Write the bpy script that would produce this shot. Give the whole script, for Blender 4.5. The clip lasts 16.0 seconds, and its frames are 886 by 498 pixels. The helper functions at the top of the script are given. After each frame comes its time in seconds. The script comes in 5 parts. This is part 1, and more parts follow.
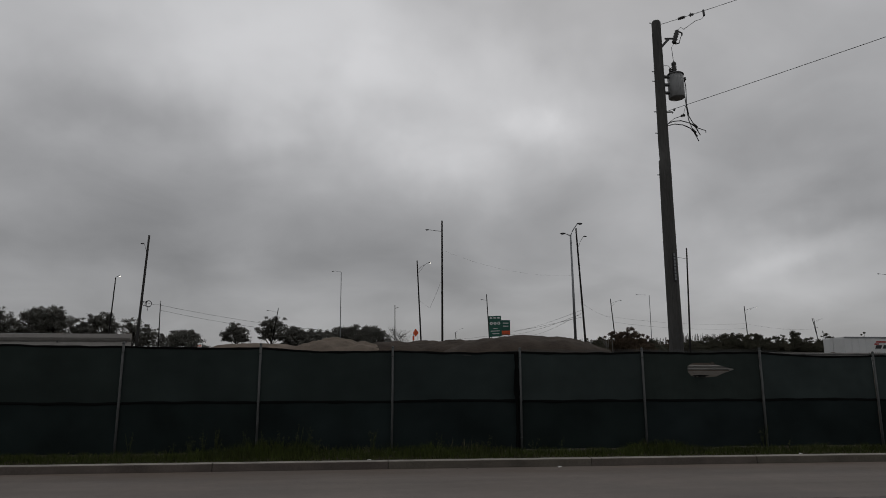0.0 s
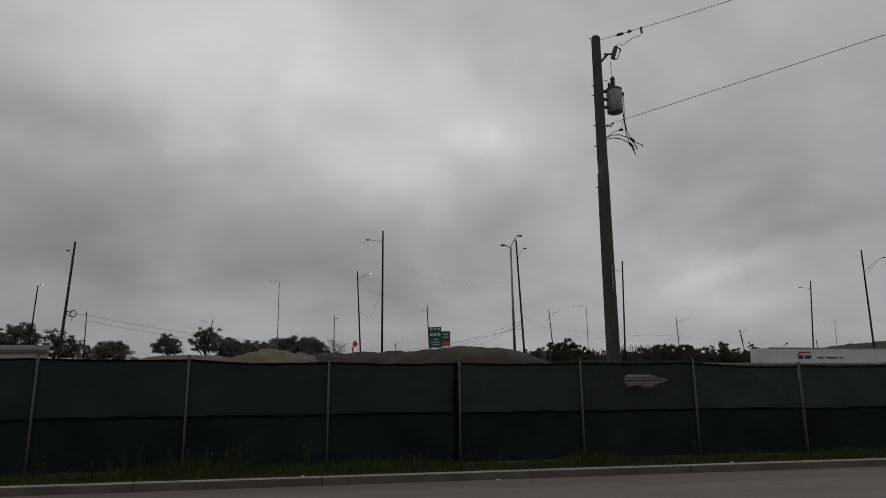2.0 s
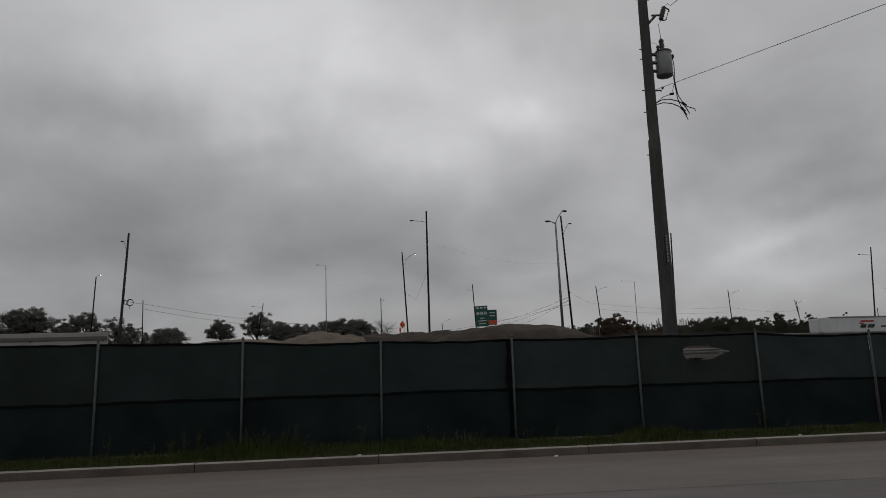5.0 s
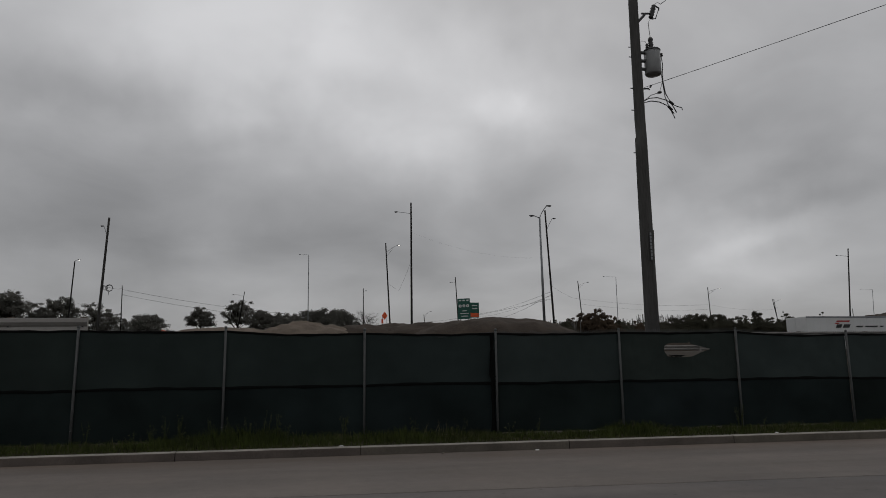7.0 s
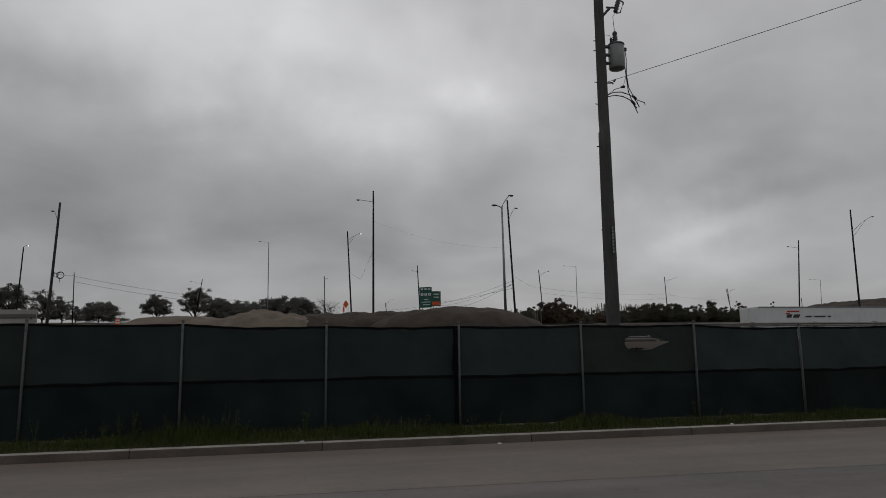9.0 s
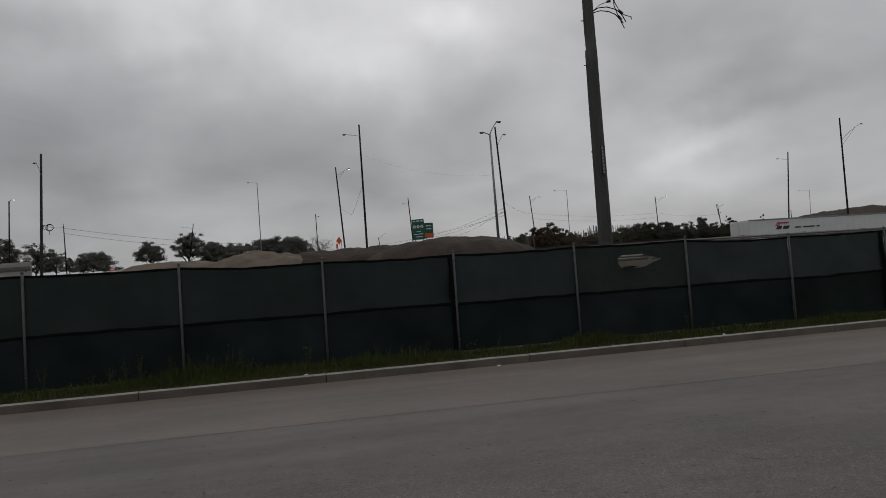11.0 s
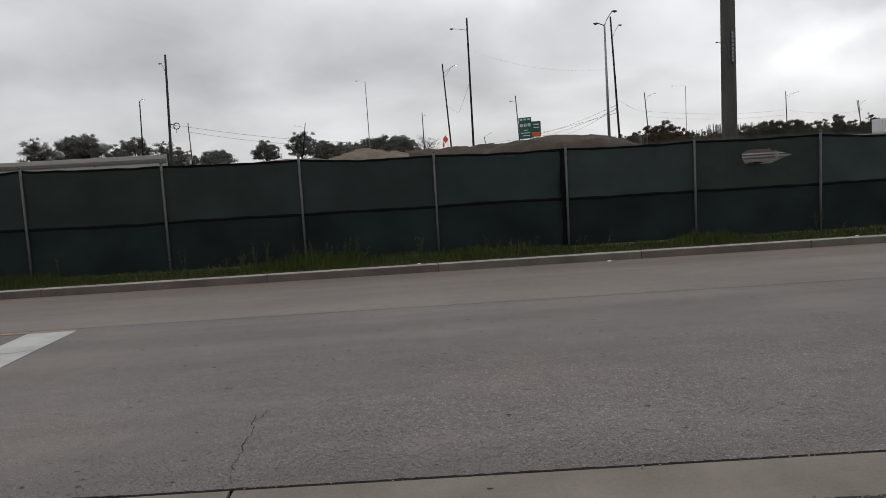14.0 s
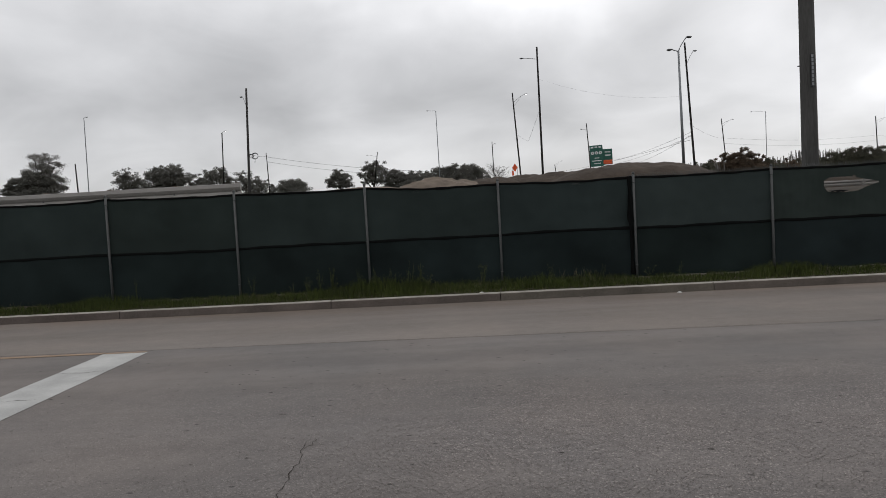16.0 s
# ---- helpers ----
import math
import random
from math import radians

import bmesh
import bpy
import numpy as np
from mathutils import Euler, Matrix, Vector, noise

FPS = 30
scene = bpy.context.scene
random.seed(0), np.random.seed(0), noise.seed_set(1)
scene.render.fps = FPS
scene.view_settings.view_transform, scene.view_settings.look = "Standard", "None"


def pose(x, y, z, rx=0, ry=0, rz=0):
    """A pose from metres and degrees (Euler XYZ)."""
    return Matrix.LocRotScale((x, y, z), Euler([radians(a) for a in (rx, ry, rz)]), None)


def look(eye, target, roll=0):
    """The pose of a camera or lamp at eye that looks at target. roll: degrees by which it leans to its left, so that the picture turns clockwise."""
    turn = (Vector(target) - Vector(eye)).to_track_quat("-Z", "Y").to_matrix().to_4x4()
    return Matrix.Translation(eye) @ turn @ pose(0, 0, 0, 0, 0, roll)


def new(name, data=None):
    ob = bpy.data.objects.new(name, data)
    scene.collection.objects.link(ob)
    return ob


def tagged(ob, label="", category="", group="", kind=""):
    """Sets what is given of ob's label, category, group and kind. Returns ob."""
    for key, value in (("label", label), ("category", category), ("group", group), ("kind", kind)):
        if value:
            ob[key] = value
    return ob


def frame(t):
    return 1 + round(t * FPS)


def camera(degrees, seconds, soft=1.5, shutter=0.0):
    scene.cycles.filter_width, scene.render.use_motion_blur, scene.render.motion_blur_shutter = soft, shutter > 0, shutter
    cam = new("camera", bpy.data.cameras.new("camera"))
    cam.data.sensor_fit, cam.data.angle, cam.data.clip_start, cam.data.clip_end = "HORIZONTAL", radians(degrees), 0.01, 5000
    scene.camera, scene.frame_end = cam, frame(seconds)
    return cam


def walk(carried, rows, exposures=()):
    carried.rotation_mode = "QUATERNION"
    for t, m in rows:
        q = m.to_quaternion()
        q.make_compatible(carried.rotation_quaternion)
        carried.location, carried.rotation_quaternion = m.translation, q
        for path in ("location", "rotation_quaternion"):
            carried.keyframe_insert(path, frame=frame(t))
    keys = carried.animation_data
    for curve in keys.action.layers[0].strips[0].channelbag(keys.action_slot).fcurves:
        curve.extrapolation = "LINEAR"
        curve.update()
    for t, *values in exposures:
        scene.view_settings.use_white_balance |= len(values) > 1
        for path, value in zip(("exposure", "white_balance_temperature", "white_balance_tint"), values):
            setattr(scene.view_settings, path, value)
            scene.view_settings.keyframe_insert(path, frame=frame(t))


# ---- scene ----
cam = camera(66.8, 16.0, soft=0.9)
PATH = [
    (0, (-3.56, -16.067, 1.785), (-3.353, -14.115, 2.169), -0.1),
    (0.5, (-3.567, -16.093, 1.767), (-3.329, -14.149, 2.173), -0.8),
    (1, (-3.584, -16.085, 1.75), (-3.367, -14.132, 2.123), -0.2),
    (1.5, (-3.55, -16.032, 1.773), (-3.235, -14.1, 2.182), -0.9),
    (2, (-3.492, -15.815, 1.801), (-3.113, -13.896, 2.216), -0.5),
    (2.5, (-3.535, -15.986, 1.773), (-3.153, -14.06, 2.155), -0.8),
    (3, (-3.522, -15.956, 1.757), (-3.137, -14.027, 2.117), -0.3),
    (3.5, (-3.586, -15.96, 1.757), (-3.247, -14.02, 2.103), 1.4),
    (4, (-3.577, -15.74, 1.738), (-3.373, -13.781, 2.082), -1.1),
    (4.2, (-3.559, -15.681, 1.744), (-3.336, -13.725, 2.095), -2.2),
    (6.3, (-3.619, -15.372, 1.77), (-3.307, -13.431, 2.134), -0.1),
    (6.5, (-3.645, -15.494, 1.759), (-3.332, -13.551, 2.113), 0.0),
    (7, (-3.624, -15.507, 1.787), (-3.322, -13.558, 2.121), -0.7),
    (7.5, (-3.645, -15.478, 1.752), (-3.346, -13.532, 2.099), -0.1),
    (8, (-3.655, -15.526, 1.776), (-3.336, -13.573, 2.064), 0.0),
    (8.2, (-3.641, -15.437, 1.787), (-3.317, -13.483, 2.064), 0.2),
    (10.3, (-3.657, -15.387, 2.117), (-3.076, -13.502, 2.446), -4.0),
    (10.5, (-3.628, -15.405, 2.074), (-3.082, -13.498, 2.335), -4.8),
    (11, (-3.663, -15.4, 1.875), (-3.229, -13.45, 1.968), -4.0),
    (11.5, (-3.714, -15.436, 1.741), (-3.368, -13.473, 1.585), -4.8),
    (12, (-3.759, -15.45, 1.718), (-3.456, -13.481, 1.542), -4.5),
    (12.5, (-3.759, -15.355, 1.721), (-3.412, -13.393, 1.541), -4.9),
    (13, (-3.792, -15.428, 1.702), (-3.49, -13.457, 1.548), -3.8),
    (13.5, (-3.806, -15.441, 1.702), (-3.676, -13.453, 1.529), -3.3),
    (14, (-3.805, -15.461, 1.73), (-3.696, -13.472, 1.548), -3.3),
    (14.5, (-3.798, -15.437, 1.716), (-3.685, -13.449, 1.532), -3.0),
    (15, (-3.795, -15.454, 1.73), (-3.663, -13.465, 1.572), -3.2),
    (15.5, (-3.788, -15.383, 1.714), (-3.692, -13.394, 1.532), -2.3),
    (16, (-3.665, -15.378, 1.727), (-3.757, -13.382, 1.639), -3.1),
]
EXPO = [(0.0, -1.27), (4.2, -1.25), (8.5, -1.2), (10.5, -1.2), (11.0, -1.02), (11.5, -0.63), (12.0, -0.36), (12.5, -0.26), (13.5, -0.19), (16.0, -0.18)]
walk(cam, [(t, look(e, g, r)) for t, e, g, r in PATH], EXPO)

# ---------------------------------------------------------------- sky and light
def build_world():
    w = bpy.data.worlds.new("overcast_sky")
    scene.world = w
    w.use_nodes = True
    nt = w.node_tree
    nt.nodes.clear()
    N, L = nt.nodes.new, nt.links.new
    out, bg = N("ShaderNodeOutputWorld"), N("ShaderNodeBackground")
    L(bg.outputs[0], out.inputs[0])
    co = N("ShaderNodeTexCoord")
    nrm = N("ShaderNodeVectorMath"); nrm.operation = "NORMALIZE"
    L(co.outputs["Generated"], nrm.inputs[0])
    sep = N("ShaderNodeSeparateXYZ")
    L(nrm.outputs[0], sep.inputs[0])

    def math_(op, a, b=None, c=None, clamp=False):
        n = N("ShaderNodeMath"); n.operation = op; n.use_clamp = clamp
        for i, v in enumerate((a, b, c)):
            if v is None:
                continue
            if isinstance(v, (int, float)):
                n.inputs[i].default_value = v
            else:
                L(v, n.inputs[i])
        return n.outputs[0]
    up = math_("MAXIMUM", sep.outputs[2], 0.0)
    den = math_("ADD", up, 0.34)
    px, py = math_("DIVIDE", sep.outputs[0], den), math_("DIVIDE", sep.outputs[1], den)
    com = N("ShaderNodeCombineXYZ")
    L(px, com.inputs[0]); L(py, com.inputs[1])

    def noise_(scale, detail, rough, dist, off):
        mp = N("ShaderNodeMapping")
        mp.inputs["Location"].default_value = off
        L(com.outputs[0], mp.inputs["Vector"])
        n = N("ShaderNodeTexNoise")
        n.inputs["Scale"].default_value = scale
        n.inputs["Detail"].default_value = detail
        n.inputs["Roughness"].default_value = rough
        n.inputs["Distortion"].default_value = dist
        L(mp.outputs[0], n.inputs["Vector"])
        return n.outputs[0]
    big = noise_(1.05, 3.0, 0.5, 0.5, (1.3, 4.2, 0.0))
    fine = noise_(3.0, 5.0, 0.5, 0.4, (7.1, 2.6, 0.0))
    v = math_("ADD", math_("MULTIPLY", big, 0.68), math_("MULTIPLY", fine, 0.32))
    v = math_("MULTIPLY_ADD", math_("SUBTRACT", v, 0.5), CLOUD_CONTRAST, 0.80)
    # thin and thick places in the cloud deck
    for (x, y, z), size, gain in CLOUDS:
        d = N("ShaderNodeVectorMath"); d.operation = "DISTANCE"
        wob = N("ShaderNodeVectorMath"); wob.operation = "MULTIPLY_ADD"
        nz = N("ShaderNodeTexNoise")
        nz.inputs["Scale"].default_value = 5.0
        nz.inputs["Detail"].default_value = 4.0
        L(nrm.outputs[0], nz.inputs["Vector"])
        L(nz.outputs["Color"], wob.inputs[0])
        wob.inputs[1].default_value = (0.2, 0.2, 0.26)
        wob.inputs[2].default_value = (-0.1, -0.1, -0.13)
        ad = N("ShaderNodeVectorMath"); ad.operation = "ADD"
        L(nrm.outputs[0], ad.inputs[0]); L(wob.outputs[0], ad.inputs[1])
        fl = N("ShaderNodeVectorMath"); fl.operation = "MULTIPLY"
        fl.inputs[1].default_value = (1.0, 1.0, 1.7)
        L(ad.outputs[0], fl.inputs[0])
        L(fl.outputs[0], d.inputs[0])
        d.inputs[1].default_value = (x, y, z * 1.7)
        mr = N("ShaderNodeMapRange"); mr.interpolation_type = "SMOOTHERSTEP"
        mr.inputs["From Min"].default_value = 0.0
        mr.inputs["From Max"].default_value = size
        mr.inputs["To Min"].default_value = gain
        mr.inputs["To Max"].default_value = 0.0
        L(d.outputs["Value"], mr.inputs["Value"])
        v = math_("ADD", v, mr.outputs[0])
    # torn bright gaps and heavier bellies of the cloud, by azimuth and elevation
    az, el = math_("ARCTAN2", sep.outputs[0], sep.outputs[1]), math_("ARCSINE", sep.outputs[2])
    wisp = N("ShaderNodeTexNoise")
    wisp.inputs["Scale"].default_value, wisp.inputs["Detail"].default_value, wisp.inputs["Roughness"].default_value = 7.0, 6.0, 0.55
    L(nrm.outputs[0], wisp.inputs["Vector"])
    ws = N("ShaderNodeSeparateColor"); L(wisp.outputs["Color"], ws.inputs[0])
    az = math_("ADD", az, math_("MULTIPLY_ADD", ws.outputs[0], 0.16, -0.08))
    el = math_("ADD", el, math_("MULTIPLY_ADD", ws.outputs[1], 0.09, -0.045))
    stops = None
    for a0, e0, wide, tall, tilt, gain in GAPS:
        da, de = math_("SUBTRACT", az, a0), math_("SUBTRACT", el, e0)
        c, q = math.cos(tilt), math.sin(tilt)
        u = math_("ADD", math_("MULTIPLY", da, c / wide), math_("MULTIPLY", de, q / wide))
        w2 = math_("SUBTRACT", math_("MULTIPLY", de, c / tall), math_("MULTIPLY", da, q / tall))
        r2 = math_("ADD", math_("MULTIPLY", u, u), math_("MULTIPLY", w2, w2))
        k = math_("MULTIPLY", math_("EXPONENT", math_("MULTIPLY", r2, -1.0)), gain)
        stops = k if stops is None else math_("ADD", stops, k)
    v = math_("MULTIPLY", v, math_("POWER", 2.0, stops))
    # an overcast dome is brighter towards the zenith
    dome = math_("MULTIPLY_ADD", up, DOME[1], DOME[0])
    v = math_("MAXIMUM", math_("MULTIPLY", v, dome), 0.05)
    grey = N("ShaderNodeCombineColor")
    L(math_("MULTIPLY", v, 1.0), grey.inputs[0]); L(v, grey.inputs[1]); L(math_("MULTIPLY", v, 1.02), grey.inputs[2])
    sky = N("ShaderNodeTexSky")
    sky.sky_type = "NISHITA"
    sky.sun_disc = False
    sky.sun_elevation, sky.sun_rotation = radians(40), radians(20)
    mix = N("ShaderNodeMix"); mix.data_type = "RGBA"; mix.blend_type = "ADD"
    mix.inputs[0].default_value = 0.006
    L(grey.outputs[0], mix.inputs[6]); L(sky.outputs[0], mix.inputs[7])
    L(mix.outputs[2], bg.inputs[0])
    bg.inputs[1].default_value = 1.0


CLOUD_CONTRAST = 1.25
DOME = (0.92, 0.34)
CLOUDS = [((0.218, 0.908, 0.358), 0.30, 0.31), ((0.533, 0.833, 0.15), 0.20, 0.17), ((0.606, 0.771, 0.205), 0.22, -0.14),
          ((-0.35, 0.91, 0.22), 0.42, -0.22), ((-0.084, 0.876, 0.476), 0.38, 0.39), ((0.541, 0.783, 0.316), 0.30, -0.14),
          ((-0.428, 0.893, 0.12), 0.22, 0.12), ((-0.42, 0.80, 0.43), 0.30, 0.12)]
GAPS = [(0.08, 0.44, 0.75, 0.15, 0.0, 0.13), (0.40, 0.27, 0.25, 0.085, 0.0, 0.20), (0.05, 0.329, 0.17, 0.064, 0.1, 0.38), (-0.5, 0.097, 0.40, 0.20, 0.0, -0.17), (-0.40, 0.362, 0.12, 0.038, 0.0, -0.28),
        (0.32, 0.43, 0.12, 0.045, -0.2, -0.2), (-0.27, 0.315, 0.13, 0.05, 0.2, 0.24), (0.0, 0.445, 0.10, 0.05, 0.3, 0.2), (0.63, 0.337, 0.11, 0.04, 0.0, -0.2),
        (0.245, 0.366, 0.06, 0.022, -0.1, 0.2), (0.586, 0.153, 0.085, 0.022, 0.45, 0.33), (0.67, 0.2, 0.10, 0.02, 0.1, -0.30), (-0.43, 0.315, 0.04, 0.016, 0.0, 0.12), (0.60, 0.235, 0.07, 0.03, 0.0, 0.12)]
build_world()
sun = new("sun", bpy.data.lights.new("sun", "SUN"))
sun.data.energy, sun.data.angle, sun.data.color = 0.5, radians(60), (1.0, 0.97, 0.93)
sun.matrix_world = look((6, 16, 20), (0, 0, 0))

# ---------------------------------------------------------------- materials
def material(name, base, rough=0.8, metal=0.0, var=0.25, scale=3.0, fine=60.0, bump=0.15, bump_scale=None, second=None, object_coords=True, island=0.0, spec=0.5, stretch=None, each=0.0):
    """Base colour broken up at two scales, with relief."""
    m = bpy.data.materials.new(name)
    m.use_nodes = True
    nt = m.node_tree
    N, L = nt.nodes.new, nt.links.new
    b = nt.nodes["Principled BSDF"]
    co = N("ShaderNodeTexCoord")
    geo = N("ShaderNodeNewGeometry")
    vec = co.outputs["Object"] if object_coords else geo.outputs["Position"]
    if stretch:
        mp = N("ShaderNodeMapping")
        mp.inputs["Scale"].default_value = stretch
        L(vec, mp.inputs["Vector"])
        vec = mp.outputs[0]
    n1, n2 = N("ShaderNodeTexNoise"), N("ShaderNodeTexNoise")
    n1.inputs["Scale"].default_value, n1.inputs["Detail"].default_value = scale, 5
    n2.inputs["Scale"].default_value, n2.inputs["Detail"].default_value = fine, 3
    L(vec, n1.inputs["Vector"]); L(vec, n2.inputs["Vector"])
    add = N("ShaderNodeMath"); add.operation = "MULTIPLY_ADD"
    L(n2.outputs[0], add.inputs[0]); add.inputs[1].default_value = 0.5
    L(n1.outputs[0], add.inputs[2])
    mr = N("ShaderNodeMapRange")
    mr.inputs["From Min"].default_value, mr.inputs["From Max"].default_value = 0.45, 1.05
    L(add.outputs[0], mr.inputs["Value"])
    mix = N("ShaderNodeMix"); mix.data_type = "RGBA"
    lo = [c * (1 - var) for c in base]
    hi = [c * (1 + var) for c in (second or base)]
    mix.inputs[6].default_value, mix.inputs[7].default_value = (*lo, 1), (*hi, 1)
    L(mr.outputs[0], mix.inputs[0])
    col = mix.outputs[2]
    if island:
        hs = N("ShaderNodeHueSaturation")
        r = N("ShaderNodeMapRange")
        r.inputs["To Min"].default_value, r.inputs["To Max"].default_value = 1 - island, 1 + island
        L(geo.outputs["Random Per Island"], r.inputs["Value"])
        L(r.outputs[0], hs.inputs["Value"]); L(col, hs.inputs["Color"])
        col = hs.outputs[0]
    if each:
        info = N("ShaderNodeObjectInfo")
        hs = N("ShaderNodeHueSaturation")
        for lo_, hi_, sock in ((1 - each, 1 + each, "Value"), (0.47, 0.53, "Hue")):
            r = N("ShaderNodeMapRange")
            r.inputs["To Min"].default_value, r.inputs["To Max"].default_value = lo_, hi_
            L(info.outputs["Random"], r.inputs["Value"])
            L(r.outputs[0], hs.inputs[sock])
        L(col, hs.inputs["Color"])
        col = hs.outputs[0]
    L(col, b.inputs["Base Color"])
    b.inputs["Roughness"].default_value, b.inputs["Metallic"].default_value = rough, metal
    b.inputs["Specular IOR Level"].default_value = spec
    if bump:
        bp = N("ShaderNodeBump")
        bp.inputs["Strength"].default_value = bump
        bp.inputs["Distance"].default_value = bump_scale or 0.01
        L(n2.outputs[0], bp.inputs["Height"]); L(bp.outputs[0], b.inputs["Normal"])
    return m


def glow(name, color, strength):
    m = bpy.data.materials.new(name)
    m.use_nodes = True
    b = m.node_tree.nodes["Principled BSDF"]
    b.inputs["Base Color"].default_value = (*color, 1)
    b.inputs["Emission Color"].default_value = (*color, 1)
    b.inputs["Emission Strength"].default_value = strength
    return m


def asphalt(name, base, chips, cool, scale=260.0, worn=None, pits=0.075, silt=None):
    """Worn asphalt: chips of stone in dark binder, bands along the road, pits and stains. worn: the y at which a smooth overlay gives way to bare stone."""
    m = bpy.data.materials.new(name)
    m.use_nodes = True
    nt = m.node_tree
    N, L = nt.nodes.new, nt.links.new
    b = nt.nodes["Principled BSDF"]
    pos = N("ShaderNodeNewGeometry").outputs["Position"]

    def rng(src, a, c, lo, hi):
        r = N("ShaderNodeMapRange")
        for k, v in (("From Min", a), ("From Max", c), ("To Min", lo), ("To Max", hi)):
            r.inputs[k].default_value = v
        L(src, r.inputs["Value"])
        return r.outputs[0]

    def mul(a, c):
        q = N("ShaderNodeMath"); q.operation = "MULTIPLY"; L(a, q.inputs[0]); L(c, q.inputs[1])
        return q.outputs[0]

    def noise_(scale_, detail, rough=0.5, stretch=None):
        src = pos
        if stretch:
            st = N("ShaderNodeMapping"); st.inputs["Scale"].default_value = stretch
            L(pos, st.inputs["Vector"]); src = st.outputs[0]
        n = N("ShaderNodeTexNoise")
        n.inputs["Scale"].default_value, n.inputs["Detail"].default_value, n.inputs["Roughness"].default_value = scale_, detail, rough
        L(src, n.inputs["Vector"])
        return n.outputs[0]
    vor = N("ShaderNodeTexVoronoi"); vor.inputs["Scale"].default_value = scale * 0.36
    L(pos, vor.inputs["Vector"])
    sepc = N("ShaderNodeSeparateColor"); L(vor.outputs["Color"], sepc.inputs[0])
    chip = N("ShaderNodeValToRGB")
    e = chip.color_ramp.elements
    e[0].position, e[0].color = 0.0, (0.62, 0.62, 0.64, 1)
    e[1].position, e[1].color = 1.0, (1.0 + chips, 0.98 + chips, 0.95 + chips, 1)
    chip.color_ramp.elements.new(0.3).color = (0.93, 0.93, 0.95, 1)
    chip.color_ramp.elements.new(0.86).color = (1.06, 1.06, 1.06, 1)
    L(sepc.outputs[0], chip.inputs[0])
    patch = noise_(1.1, 5, 0.6)
    if worn is None:
        bare = rng(patch, 0.42, 0.6, 0.15, 0.5)
    else:
        sp = N("ShaderNodeSeparateXYZ"); L(pos, sp.inputs[0])
        wob = N("ShaderNodeMath"); wob.operation = "MULTIPLY_ADD"
        L(patch, wob.inputs[0]); wob.inputs[1].default_value = 2.4; L(sp.outputs[1], wob.inputs[2])
        side = rng(sp.outputs[0], -7.5, -3.8, 0.35, 1.0)
        bare = mul(side, mul(rng(wob.outputs[0], worn + 1.7, worn + 0.6, 0.12, 1.0), rng(noise_(0.35, 3), 0.35, 0.6, 0.45, 1.0)))
    grain = N("ShaderNodeMix"); grain.data_type = "RGBA"
    grain.inputs[6].default_value = (1, 1, 1, 1)
    L(bare, grain.inputs[0]); L(chip.outputs[0], grain.inputs[7])
    k = mul(rng(noise_(1.0, 6, 0.55, (0.10, 1.1, 1)), 0.3, 0.7, 0.84, 1.14), rng(noise_(4.0, 8, 0.7), 0.3, 0.7, 0.91, 1.08))
    k = mul(k, rng(noise_(0.6, 4, 0.6, (0.5, 0.9, 1)), 0.3, 0.7, 0.90, 1.08))
    pm = N("ShaderNodeMapping"); pm.inputs["Scale"].default_value = (0.8, 1.5, 1)
    L(pos, pm.inputs["Vector"])
    pit = N("ShaderNodeTexVoronoi"); pit.inputs["Scale"].default_value = 4.3
    L(pm.outputs[0], pit.inputs["Vector"])
    ragged = N("ShaderNodeMath"); ragged.operation = "MULTIPLY_ADD"
    L(noise_(30.0, 3), ragged.inputs[0]); ragged.inputs[1].default_value = 0.10; L(pit.outputs["Distance"], ragged.inputs[2])
    few = N("ShaderNodeMath"); few.operation = "MAXIMUM"
    L(rng(ragged.outputs[0], 0.065 + pits * 0.3, 0.065 + pits, 0.35, 1.0), few.inputs[0])
    ps = N("ShaderNodeSeparateColor"); L(pit.outputs["Color"], ps.inputs[0])
    L(rng(ps.outputs[0], 0.60, 0.63, 0.0, 1.0), few.inputs[1])
    k = mul(k, few.outputs[0])
    tint = N("ShaderNodeMix"); tint.data_type = "RGBA"
    tint.inputs[6].default_value, tint.inputs[7].default_value = (*base, 1), (*cool, 1)
    L(rng(noise_(0.45, 3), 0.35, 0.65, 0.0, 1.0), tint.inputs[0])
    ground_col = tint.outputs[2]
    if silt is not None:
        sy = N("ShaderNodeSeparateXYZ"); L(pos, sy.inputs[0])
        dirt = mul(rng(sy.outputs[1], silt - 1.3, silt, 0.0, 1.0), rng(noise_(1.0, 5, 0.6, (0.35, 1.4, 1)), 0.35, 0.62, 0.25, 0.9))
        sm = N("ShaderNodeMix"); sm.data_type = "RGBA"
        L(dirt, sm.inputs[0]); L(ground_col, sm.inputs[6]); sm.inputs[7].default_value = (0.165, 0.128, 0.102, 1)
        ground_col = sm.outputs[2]
    m1 = N("ShaderNodeVectorMath"); m1.operation = "MULTIPLY"
    L(ground_col, m1.inputs[0]); L(grain.outputs[2], m1.inputs[1])
    m2 = N("ShaderNodeVectorMath"); m2.operation = "SCALE"
    L(m1.outputs[0], m2.inputs[0]); L(k, m2.inputs["Scale"])
    L(m2.outputs[0], b.inputs["Base Color"])
    b.inputs["Roughness"].default_value = 0.9
    b.inputs["Specular IOR Level"].default_value = 0.3
    bp = N("ShaderNodeBump"); bp.inputs["Distance"].default_value = 0.009
    L(rng(bare, 0, 1, 0.06, 0.34), bp.inputs["Strength"])
    L(vor.outputs["Distance"], bp.inputs["Height"]); L(bp.outputs[0], b.inputs["Normal"])
    return m


